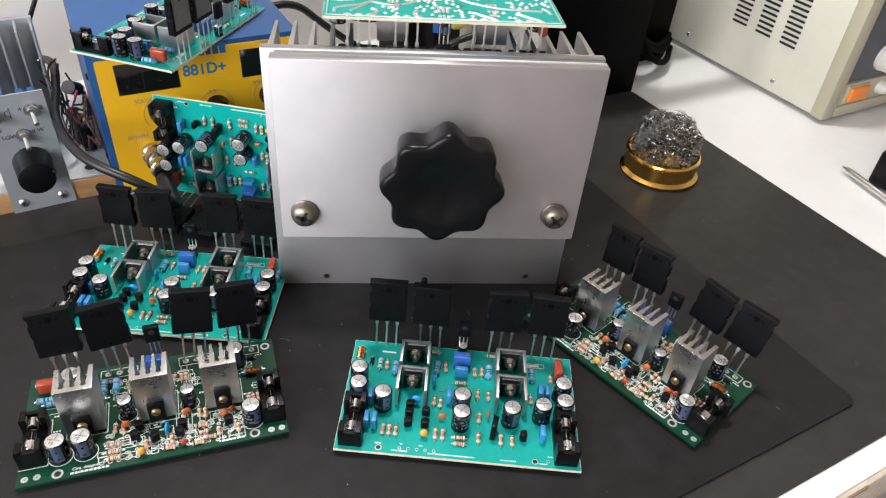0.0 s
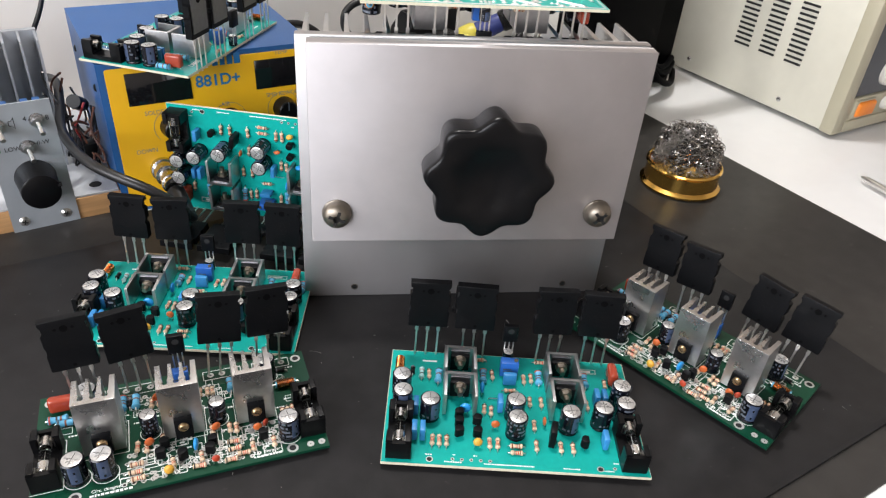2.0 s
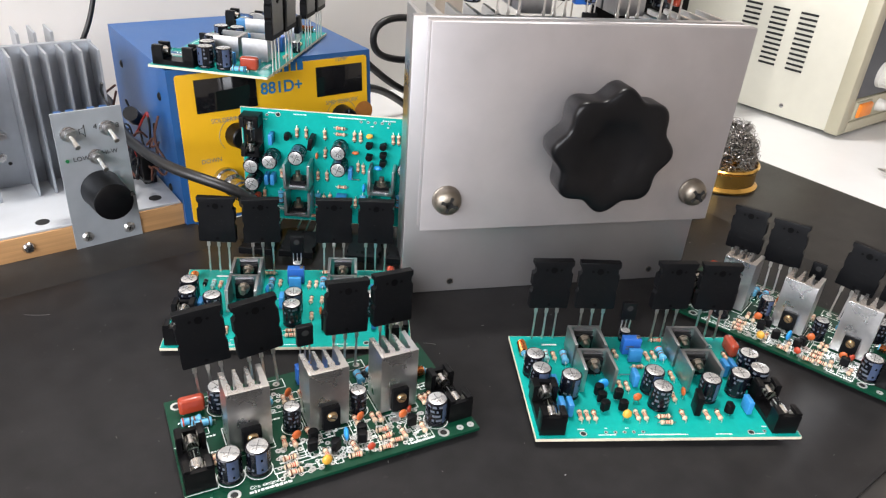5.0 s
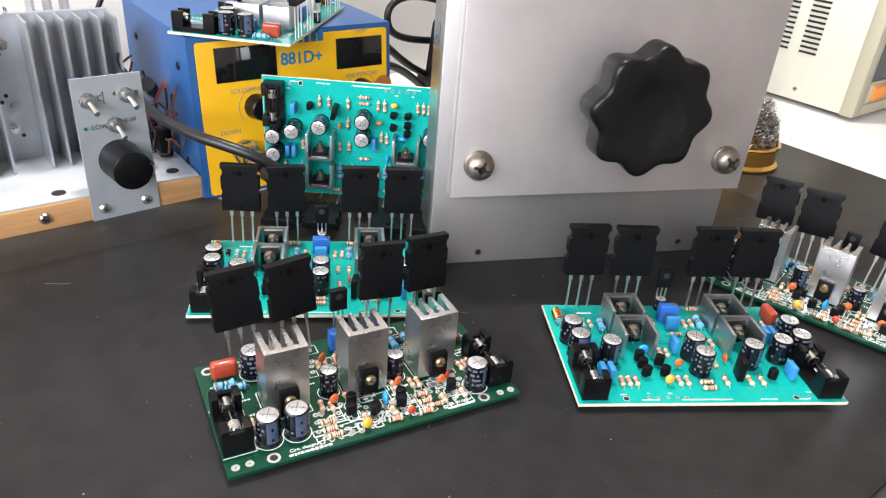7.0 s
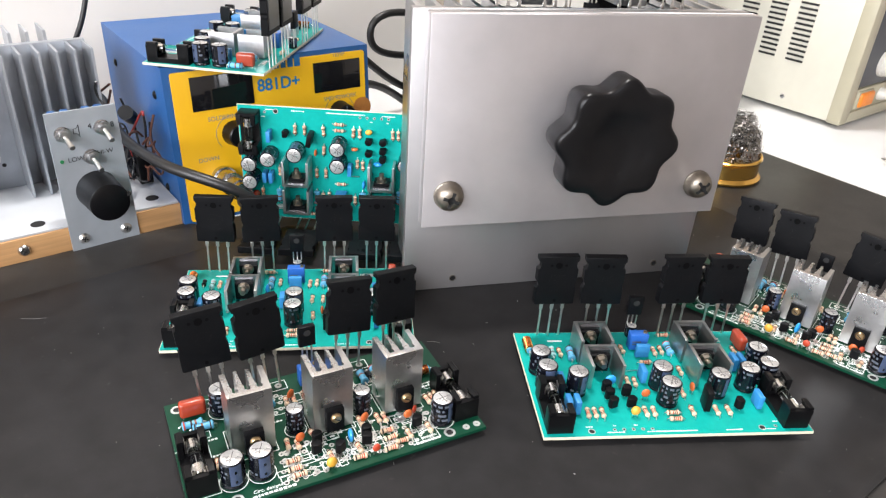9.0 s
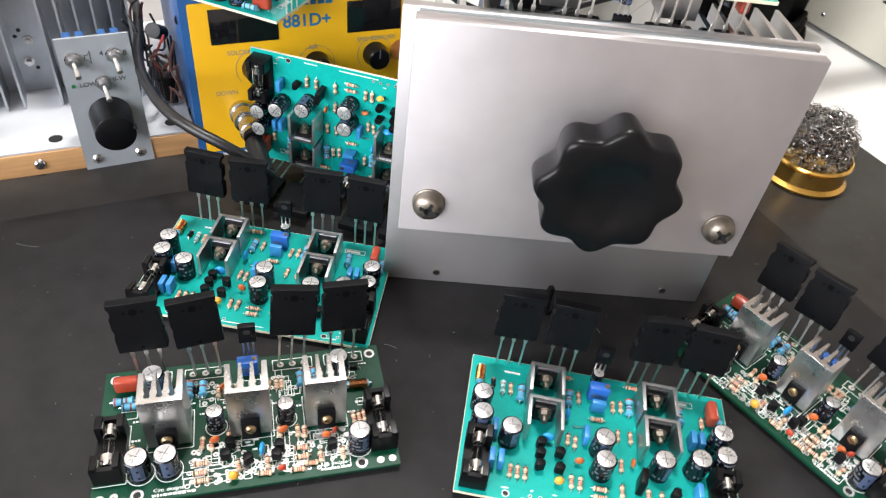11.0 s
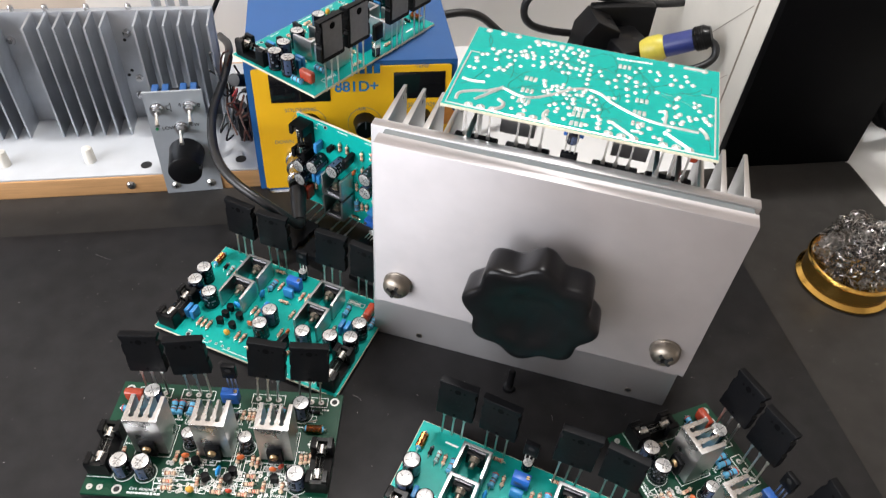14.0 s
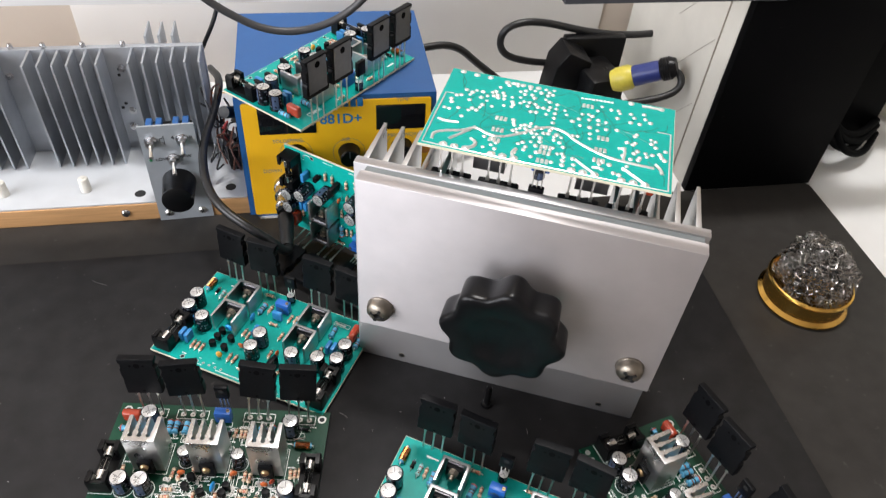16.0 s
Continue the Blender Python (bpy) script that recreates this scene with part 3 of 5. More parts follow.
def tall_sink():
    w, h = 18.0, 33.0
    pts = [(-9, -8)]
    pts += [(9, -8), (9, 8), (7.4, 8)]
    for c in (4.95, 0.0, -4.95):
        pts += [(c + 1.55, -1.5), (c + 0.9, -2.4), (c + 0.9, -3.4), (c + 1.5, -4.4), (c + 0.9, -5.6), (c - 0.9, -5.6), (c - 1.5, -4.4), (c - 0.9, -3.4), (c - 0.9, -2.4), (c - 1.55, -1.5), (c - 1.75, 8)]
        if c > -4:
            pts += [(c - 4.95 + 1.75, 8)]
    pts += [(-9, 8)]
    pts[3] = (4.95 + 1.75, 8)
    k = Kit().prism(pts, 0.8, h, ALU_SINK, bevel=0.12)
    tr = Kit().box((0, -9.6, 8.2), (8, 3.0, 12), EPOXY, 0.3)
    for x in (-2.3, 0, 2.3):
        tr.box((x, -9.6, 1.0), (0.7, 0.5, 3.0), TIN)
    sc = Kit().lathe([(0, 0), (2.4, 0), (2.4, 0.8), (1.8, 1.6), (0, 1.8)], BRASS_SC, 16, pose(0, -11.1, 10.2, 90, 0, 0))
    sc.box((0, -12.85, 10.2), (2.6, 0.2, 0.4), DARK_SLOT, rot=(0, 30, 0))
    return mm(k, "finned_extrusion"), mm(tr, "transistor"), mm(sc, "screw")


TSINK = tall_sink()


# ---- circuit boards ----
RND = random.Random(7)


def put(ob_parent, mesh, x, y, turn=0.0, name="", z=0.0, rx=0.0, ry=0.0, label=""):
    return part(name or mesh.name.split(".")[0], mesh, ob_parent, pose(x / 1000, y / 1000, z / 1000, rx, ry, turn), label)


def add_cap(b, x, y, size=(5.0, 13.4)):
    sleeve, top = RND.choice(CAPS[size])
    s = put(b, sleeve, x, y, RND.choice((45, 75, 100, 130, 170, 200, 250, -60)), "electrolytic_capacitor")
    part("top", top, s, label="scored aluminium top")


def add_fuse(b, x, y, turn=0.0, fuse=True):
    h = put(b, FUSE[0], x, y, turn, "fuse_holder")
    for s in (-1, 1):
        for q in (-1, 1):
            part("clip", FUSE[1], h, pose(q * 0.0029, s * 0.0098, 0))
            part("cheek", FUSE[4], h, pose(q * 0.0049, s * 0.0098, 0, 0, 0, 0 if q > 0 else 180))
    if fuse:
        part("glass_tube", FUSE[2], h, label="clear glass fuse tube")
        part("end_cap", FUSE[3], h, pose(0, 0, 0.0076))
        part("end_cap", FUSE[3], h, pose(0, 0, 0.0076, 0, 0, 180))


def add_power(b, x, y, lift=18.6, lean=0.0, tilt=0.0, sway=0.0):
    t = put(b, T264[0], x, y, sway, "power_transistor", lift, lean, tilt)
    part("back_plate", T264[1], t, label="nickel-plated back plate")
    for dx in (-5.85, 0, 5.85):
        part("pin", T264[2], t, pose(dx / 1000, 0, 0) @ Matrix.Diagonal((1, 1, (lift + 2.2) / 20.8, 1)))


def add_small_power(b, x, y, lift=12.0, lean=0.0):
    t = put(b, T126[0], x, y, 0, "driver_transistor", lift, lean)
    for dx in (-2.3, 0, 2.3):
        part("pin", T126[1], t, pose(dx / 1000, 0, 0))


def add_sink(b, kind, x, y):
    s = put(b, kind[0], x, y, 0, "heat_sink")
    part("transistor", kind[1], s, label="black plastic transistor")
    part("screw", kind[2], s)


def board_plate(w, d, mask, edge):
    k = Kit().box((w / 2, d / 2, -0.8), (w - 0.5, d - 0.5, 1.66), mask)
    k.box((w / 2, d / 2, -0.8), (w, d, 1.5), edge)
    return mm(k, "board_plate")


def silk(name, items, m=None, circles=()):
    k = Kit()
    for x, y, r in circles:
        k.lathe([(r - 0.2, 0.04), (r + 0.2, 0.04), (r + 0.2, 0.1), (r - 0.2, 0.1), (r - 0.2, 0.04)], m or SILK, 24, pose(x, y, 0))
    for x, y, w, h in items:
        k.box((x, y, 0.06), (w, h, 0.06), m or SILK)
    return mm(k, name)


def rings(name, items):
    k = Kit()
    for x, y, ro, ri in items:
        k.lathe([(ri, 0.05), (ro, 0.05), (ro, 0.12), (ri, 0.12)], SOLDER, 16, pose(x, y, 0))
        k.cyl((x, y, 0.02), (x, y, 0.09), ri, DARK_SLOT, 12)
    return mm(k, name)


def text_bars(rnd, x, y, n, size):
    out = []
    for i in range(n):
        w = rnd.uniform(0.5, 1.3) * size
        out.append((x + w / 2, y, w, size * rnd.uniform(0.7, 1.1)))
        x += w + 0.35 * size
    return out


W1, D1 = 129.0, 77.5
W2, D2 = 129.0, 69.5
PLATE1 = board_plate(W1, D1, GREEN, FR4)
PLATE2 = board_plate(W2, D2, GREEN_DARK, GREEN_DARK)
_r = random.Random(3)
SILK1 = silk("silkscreen", text_bars(_r, 30, 2.3, 9, 0.75) + text_bars(_r, 49, 2.3, 24, 0.75) + text_bars(_r, 87, 2.3, 9, 0.7) + text_bars(_r, 105, 2.3, 8, 0.7) + text_bars(_r, 21, 6, 3, 0.8) + text_bars(_r, 34, 6.6, 2, 0.7) + text_bars(_r, 44, 6.6, 2, 0.7) + [(107, 68, 12, 0.35), (107, 71, 12, 0.35), (112.8, 69.5, 0.35, 3.2), (101.2, 69.5, 0.35, 3.2), (106, 69.5, 8, 1.6), (21, 70, 8, 1.2)] + text_bars(_r, 112, 7, 3, 0.8))
HOLES1 = rings("drill_hole", [(23, 3.2, 1.7, 1.3), (105, 3.2, 1.7, 1.3), (34, 4, 0.9, 0.5), (38.5, 4, 0.9, 0.5), (43, 4, 0.9, 0.5), (47.5, 4, 0.9, 0.5), (52, 4, 0.9, 0.5), (112, 4, 0.9, 0.5)])


def solder_side(seed):
    """Underside joints: pale pads with a shiny cone where each lead comes through."""
    rnd = random.Random(seed)
    k = Kit()

    def joint(x, y, r, tall=1.0):
        k.lathe([(0, 0.62 * r * tall), (r * 0.28, 0.58 * r * tall), (r * 0.5, 0.38 * r * tall), (r * 0.82, 0.2), (r * 1.1, 0.13), (r * 1.16, -0.05)], SOLDER, 12, pose(x, y, 0, 0, 0, rnd.uniform(0, 40)))

    taken = []
    for cx, cy, n, sx, sy in ((85, 17, 34, 17, 14), (67, 51, 20, 11, 10), (110, 28, 14, 13, 12), (52, 33, 11, 9, 12), (37, 24, 9, 8, 14), (20, 23, 8, 9, 12), (14, 46, 15, 12, 11), (80, 46, 7, 6, 6), (117, 41, 5, 7, 6), (56, 67, 6, 7, 5), (74, 67, 5, 6, 6), (95, 66, 5, 5, 7), (30, 67, 6, 8, 6)):
        for i in range(int(1.35 * n)):
            for trial in range(12):
                x, y = cx + rnd.uniform(-sx, sx), cy + rnd.uniform(-sy, sy)
                if 4 < x < 125 and 4 < y < 72 and all(abs(x - p) + abs(y - q) > 2.8 for p, q in taken):
                    taken.append((x, y))
                    joint(x, y, rnd.uniform(1.0, 1.4))
                    break
    for c in (110.2, 85, 44, 19):
        for dx in (-5.85, 0, 5.85):
            joint(c + dx, 74.2, 2.0, 0.7)
    for i in range(5):
        joint(64.7, 18 + 4.6 * i, 1.2)
        joint(95.5 - 4.5 * i, 4.6, 1.6, 0.5)
    for x, y in ((122.3, 2.2), (114, 3), (106, 3), (24.7, 2.4), (7.8, 2.8)):
        joint(x, y, 1.7, 0.6)
    for x, y in ((92, 42), (91.8, 53), (91.8, 62.3), (64.8, 60), (65, 64.5), (65, 72), (48, 13.5), (37, 42), (37.3, 52.7), (37.3, 62)):
        for i in range(3):
            k.box((x - 2.3 + 2.3 * i, y, 0.12), (1.7, 3.8, 0.4), SOLDER, 0.15, 1, rot=(0, 0, rnd.uniform(-6, 6)))
            joint(x - 2.3 + 2.3 * i, y + rnd.choice((-0.9, 0.9)), 0.9)
    return k


def solder_tracks():
    k = Kit()

    def run(pts, r, smooth=2):
        k.tube([(x, y, -0.25 * r) for x, y in pts], r * 1.15, SOLDER, 6, smooth)

    run([(122, 26.4), (126.6, 26.8), (127.0, 47), (127.0, 75.6), (90, 76.2), (40, 76.2), (1.8, 75.8), (1.8, 26.2), (9, 25.8)], 0.5, 0)
    run([(123, 72), (123.5, 66), (116.7, 62), (109.6, 60), (103.6, 54), (96.4, 58.4), (89, 59), (80, 52.7), (72.5, 44.6), (64.3, 40.6), (56.6, 43), (51.3, 48.7), (40.6, 54.7), (32, 58), (23.5, 59), (9.4, 59.4)], 0.85)
    run([(103.6, 54), (109, 62), (114.5, 69)], 0.85)
    run([(124.5, 53), (119, 54.4), (113, 53.2)], 0.9)
    run([(103.7, 65), (100.1, 67.6), (101, 72), (104.5, 74)], 1.0)
    run([(79.3, 66), (81.2, 70), (79.4, 74)], 1.0)
    run([(49, 65.2), (44.2, 69.3), (38.2, 73.9)], 1.0)
    run([(25, 64.3), (19.4, 69), (13.1, 74)], 1.0)
    run([(8.9, 55.7), (6, 59.3), (5.2, 63.5)], 1.0)
    run([(18.6, 3.2), (8.1, 2.8)], 1.0)
    run([(28.7, 48.3), (24.5, 47.7), (25.2, 56), (24.9, 59.5)], 0.9)
    run([(40.2, 68.9), (36.2, 68.5)], 1.0)
    return k


def hidden_tracks():
    """Dark copper lines under the solder mask, bending in wide arcs."""
    rnd = random.Random(12)
    k = Kit()
    for i in range(46):
        x, y = rnd.uniform(8, 120), rnd.uniform(6, 66)
        a, turn = rnd.choice((0, 45, 90, 135, 180, 225, 270, 315)), rnd.choice((-1, 1)) * rnd.uniform(8, 26)
        pts = [(x, y, -0.16)]
        for j in range(6):
            a += turn if j % 3 else -0.6 * turn
            s = rnd.uniform(2.5, 5)
            x, y = min(max(x + s * math.cos(radians(a)), 4), 125), min(max(y + s * math.sin(radians(a)), 4), 72)
            pts.append((x, y, -0.16))
        k.tube(pts, 0.34, TRACK, 6, 2)
    return k


def teal_board(at, label, group, seed, lead_out=True, fuse_right=True, soldered=False, bend=()):
    """Teal amplifier board, 129 x 77.5 mm, origin at its front left corner, z = 0 on its top face."""
    b = thing("amplifier_board", at, label, "circuit board", group)
    part("board_plate", PLATE1, b)
    tagged(part("silkscreen", SILK1, b), kind="stuff")
    tagged(part("drill_hole", HOLES1, b), kind="stuff")
    for x, y in ((7, 46), (8, 35), (22, 30), (65, 33), (65, 21.5), (92, 27), (109, 31), (121, 47), (121, 35)):
        add_cap(b, x, y)
    add_fuse(b, 8, 15.8)
    add_fuse(b, 121, 15.8)
    for x, y in ((37, 59), (37, 39.5), (91.5, 59), (91.5, 39.5)):
        add_sink(b, USINK, x, y)
    for x, y in ((21, 59), (55, 61), (72, 59), (76, 60), (50, 36), (53.5, 35), (74, 43), (80, 43), (75, 27), (24, 14), (27.4, 14), (31, 14), (52, 14), (56, 14), (75, 14), (87, 14), (93, 14), (116, 59), (104, 43)):
        put(b, RND.choice(RES), x, y, RND.uniform(-4, 4))
    for x, y in ((64, 50), (65, 13), (65, 9), (48, 72), (82, 73)):
        put(b, RND.choice(RES), x, y, 90 + RND.uniform(-4, 4))
    for x, y in ((26, 57), (50, 59), (80, 60), (105, 60)):
        put(b, RND.choice(RES_BLUE), x, y, RND.uniform(-3, 3), "large_resistor")
    put(b, RES_PALE, 17, 59, 0, "large_resistor")
    put(b, DIODE, 12, 61, 0, "diode")
    for x, y, a in ((15, 33, 0), (15, 17, 0), (19, 17, 0), (58, 38, 0), (109, 46, 0), (113, 46, 0), (109, 18, 0), (64, 56, 90)):
        put(b, FILM, x, y, a)
    put(b, TRIM, 64, 64, 0)
    for x, y, a in ((37, 29.5, 10), (37, 24, 0), (37, 18, 20), (46, 26, -10), (46, 18, 0), (99, 16, 90)):
        put(b, T92, x, y, a)
    put(b, T126[0], 83, 18, 80, "driver_transistor", 0.2)
    for c, x, y, a in (("yellow", 46, 12, 0), ("orange", 55, 24, 0), ("orange", 80, 28, 90), ("blue", 40, 33, 0), ("blue", 49, 48, 90)):
        put(b, DISCS[c], x, y, a)
    put(b, COIL, 5, 64, 0)
    put(b, RED, 120, 63, 90)
    put(b, RND.choice(RES_BLUE), 124.5, 58, 0, "large_resistor")
    put(b, JUMPER, 56, 44, 0)
    add_cap(b, 64, 74.5, (3.0, 7.0))
    bend = bend or ((0, 0, 0),) * 4
    for x, (lean, tilt, sway) in zip((18.5, 44, 86, 111), bend):
        add_power(b, x, 75.6 if soldered else 77.0, 14.8 if soldered else 20.6, lean, tilt, sway)
    add_small_power(b, 64, 76.2, 12.0 if soldered else 13.5)
    if soldered:
        under = pose(W1 / 1000, 0, -0.0016, 0, 180, 0)
        tagged(part("solder_joint", mm(solder_side(5), "solder_joint"), b, under, "shiny tin solder joints"), kind="stuff")
        tagged(part("tinned_track", mm(solder_tracks(), "tinned_track"), b, under, "thick tinned tracks"), kind="stuff")
        tagged(part("copper_track", mm(hidden_tracks(), "copper_track"), b, under), kind="stuff")
        bars = Kit()
        for i in range(9):
            bars.box((52 - 2.1 * i, 6.3 - 0.16 * i, 0.06), (1.5 + 0.3 * (i % 2), 1.6, 0.1), SILK, rot=(0, 0, 4))
        part("print_bar", mm(bars, "print_bar"), b, under)
    return b


def pad_items():
    rnd = random.Random(21)
    out = [(4.9, 64.7, 2.7, 1.6), (124.5, 64.2, 2.7, 1.6), (18.2, 3.4, 2.7, 1.6), (112, 3.4, 2.7, 1.6), (3.7, 3.9, 1.7, 0.3), (9.1, 4.0, 1.7, 0.3), (120.5, 3.5, 1.7, 0.3), (125.9, 3.5, 1.7, 0.3)]
    for c in (20, 45, 86, 111):
        out += [(c + dx, 63.4, 1.7, 0.5) for dx in (-5.8, 0, 5.8)]
    for i in range(110):
        out.append((rnd.uniform(38, 108), rnd.uniform(4, 24), rnd.uniform(0.9, 1.35), 0.4))
    for i in range(50):
        out.append((rnd.uniform(32, 112), rnd.uniform(44, 59), rnd.uniform(0.9, 1.3), 0.4))
    for x in (38, 42, 46, 50):
        out.append((x, 4.2, 1.2, 0.7))
    return out


def silk_items():
    rnd = random.Random(22)
    out = []
    for c in (20, 45, 86, 111):
        out += [(c, 66.4, 19, 0.4), (c, 60.2, 19, 0.4), (c - 9.5, 63.3, 0.4, 6.2), (c + 9.5, 63.3, 0.4, 6.2)]
    out += text_bars(rnd, 24, 2.0, 10, 1.3) + text_bars(rnd, 94, 2.8, 8, 1.2)
    for i in range(60):
        x, y = rnd.uniform(40, 108), rnd.uniform(6, 24)
        w, h = rnd.choice(((2.2, 1.0), (1.5, 1.0), (2.8, 0.9)))
        out.append((x, y, w, h))
    for i in range(44):
        x, y = rnd.uniform(40, 110), rnd.uniform(5, 23) if i < 32 else rnd.uniform(46, 58)
        w, h = rnd.choice(((8.5, 3.2), (3.2, 8.5), (5.4, 5.0)))
        out += [(x, y - h / 2, w, 0.35), (x, y + h / 2, w, 0.35), (x - w / 2, y, 0.35, h), (x + w / 2, y, 0.35, h)]
    for c in (30.5, 65.3, 98.6):
        out += [(c, 23.2, 19.4, 0.35), (c, 42.8, 19.4, 0.35), (c - 9.7, 33, 0.35, 19.6), (c + 9.7, 33, 0.35, 19.6)]
    for x, w in ((6.8, 13.2), (123, 11.2)):
        out += [(x, 9.6, w, 0.35), (x, 38.2, w, 0.35), (x + (w / 2 if x < 60 else -w / 2), 24, 0.35, 28.6)]
    for x, y, n in ((14, 30, 3), (42.5, 40, 3), (53, 42, 3), (75, 41, 3), (86, 38, 2), (109, 31, 3), (113.5, 36, 3), (14, 40, 3), (36, 46.5, 4), (70, 46, 4), (103, 46.5, 4), (118, 58.5, 3)):
        out += text_bars(rnd, x, y, n, 1.1)
    for x, y in ((46, 44), (82, 44), (47, 52), (80, 52), (112, 50), (118, 34), (12, 42)):
        out += [(x, y, 7, 0.3), (x, y + 4, 7, 0.3), (x - 3.5, y + 2, 0.3, 4), (x + 3.5, y + 2, 0.3, 4)]
    return out


PADS2 = rings("solder_pad_layer", pad_items())
CAPS2 = ((19, 13.5), (30.5, 13.3), (23, 56.5), (112, 12), (107.5, 54.5))
SMALL_CAPS2 = ((50, 32), (81, 31.5))
SILK2 = silk("silkscreen", silk_items(), circles=[(x, y, 5.7) for x, y in CAPS2] + [(x, y, 4.7) for x, y in SMALL_CAPS2] + [(54, 14.3, 3.0), (77, 15.5, 3.0), (63.5, 11, 3.0), (100, 12.5, 3.0), (56, 20, 3.0)])


def word(text, size):
    """A printed word lying on a board, as a mesh."""
    cu = bpy.data.curves.new("lettering", "FONT")
    cu.body, cu.size, cu.extrude, cu.align_x, cu.shear = text, size, 0.00003, "CENTER", 0.15
    tmp = bpy.data.objects.new("lettering", cu)
    me = bpy.data.meshes.new_from_object(tmp)
    bpy.data.objects.remove(tmp)
    me.materials.clear()
    me.materials.append(SILK)
    return me


WORD_CIRC, WORD_LAY = word("Circ. designer", 0.0023), word("Lay. designer", 0.0023)


def dark_board(at, label, group, bend):
    """Dark green amplifier board with three tall heat sinks, 129 x 69.5 mm."""
    b = thing("amplifier_board", at, label, "circuit board", group)
    part("board_plate", PLATE2, b)
    tagged(part("silkscreen", SILK2, b), kind="stuff")
    tagged(part("solder_pad_layer", PADS2, b), kind="stuff")
    part("lettering", WORD_CIRC, b, pose(0.0310, 0.0036, 0.00012))
    part("lettering", WORD_LAY, b, pose(0.1005, 0.0044, 0.00012))
    for x, y in CAPS2:
        add_cap(b, x, y)
    for x, y in SMALL_CAPS2:
        add_cap(b, x, y, (4.0, 12.8))
    add_fuse(b, 6.8, 24)
    add_fuse(b, 123, 21.5)
    for x in (30.5, 65.3, 98.6):
        add_sink(b, TSINK, x, 33.0)
    put(b, RED, 11, 58, 0)
    put(b, RES_BLUE[0], 13.5, 47.3, 90, "large_resistor")
    put(b, RES_BLUE[1], 9.5, 50.6, 90, "large_resistor")
    for x, y in ((43.5, 13.5), (43, 9.0), (86.3, 14.5), (86.3, 10), (84, 4), (70, 4.5), (44, 5.2), (90, 6.2)):
        put(b, RND.choice(RES), x, y, 90 + RND.uniform(-5, 5))
    for x, y in ((44, 23.5), (51, 50), (54.5, 50), (59.5, 50.5), (15, 24), (59, 10), (71.4, 9.6), (94.5, 9), (104.3, 9), (85.5, 23.4), (88.5, 22.5), (77.5, 24.5), (111.5, 26), (114, 26.5), (74, 51), (77.5, 51), (55.5, 25), (80, 51), (116.5, 27), (48, 22)):
        put(b, RND.choice(RES), x, y, RND.uniform(-7, 7))
    for x, y in ((34, 53), (38, 53), (44, 53), (89, 52), (95.8, 52.5)):
        put(b, RND.choice(RES_BLUE), x, y, RND.uniform(-3, 3), "large_resistor")
    for x, y in ((41, 53), (92.4, 53), (70.5, 50)):
        put(b, DIODE, x, y, 0, "diode")
    for x, y, a in ((54, 14.3, 0), (63.5, 11, 30), (77, 15.5, 0), (75.5, 11, -20), (56, 20, 10), (100, 12.5, 0)):
        put(b, T92, x, y, a)
    for c, x, y, a in (("orange", 53.5, 51.5, 30), ("orange", 49.5, 23, 10), ("orange", 98, 18, 0), ("orange", 79.3, 23.8, 20), ("red", 77.4, 4.6, 0), ("blue", 69.5, 14.8, 80), ("yellow", 57.2, 4, 0), ("red", 102, 20, 40)):
        put(b, DISCS[c], x, y, a)
    put(b, COIL, 116, 44.5, 90)
    put(b, TRIM, 65, 61.0, 0)
    put(b, JUMPER, 113, 50, 20)
    put(b, DIODE, 115, 56, 80, "diode")
    for x, (lean, tilt, sway) in zip((20.5, 45, 87, 111.2), bend):
        add_power(b, x, 66.0, 20.4, lean, tilt, sway)
    add_small_power(b, 66, 65, 19.0)
    return b


LIFT = 0.0042
front_board = teal_board(pose(0, 0, LIFT + 0.0002, 0.6, 0, 0), "teal green amplifier board with black transistors, lying on the mat", "amplifier boards", 1, bend=((-4, 1, 3), (-2, -1, -3), (-4, 1.5, 4), (-2, -1, -5)))
left_board = teal_board(pose(-0.1825, 0.0665, LIFT, 0, 0, 1.2), "teal green amplifier board lying behind the dark board", "amplifier boards", 2, bend=((-3, 0.5, -3), (-1, 0, 4), (-3, 0.5, 2), (-1, 0, -3)))
near_board = dark_board(pose(-0.145, -0.039, LIFT, 0, 0, 21.4), "dark green amplifier board with three finned aluminium heat sinks", "amplifier boards", ((-8, -3.5, 0), (-5, -3, 6), (-7, 4, -4), (-6, 3, 3)))
right_board = dark_board(pose(0.193 - 0.129 * math.cos(radians(-44.6)), 0.023 - 0.129 * math.sin(radians(-44.6)), LIFT, 0, 0, -44.6), "dark green amplifier board with tall heat sinks beside the large plate", "amplifier boards", ((-8, -3, 2), (-6, -3, 4), (-6, 3, -4), (-8, 4, 3)))
VB = Matrix.Translation((-0.160 + 0.129 * math.cos(radians(-6.5)), 0.2115 + 0.129 * math.sin(radians(-6.5)), 0.0844)) @ pose(0, 0, 0, 0, 0, -6.5) @ Matrix(((-1, 0, 0, 0), (0, 0, -1, 0), (0, -1, 0, 0), (0, 0, 0, 1)))
standing_board = teal_board(VB, "teal amplifier board standing upright on its transistors", "amplifier boards", 3)
top_board = teal_board(on_desk(-0.0103, 0.2505, 0.1052, 225) @ pose(-0.129, -0.0775, 0), "teal amplifier board lying on top of the soldering station", "amplifier boards", 4)


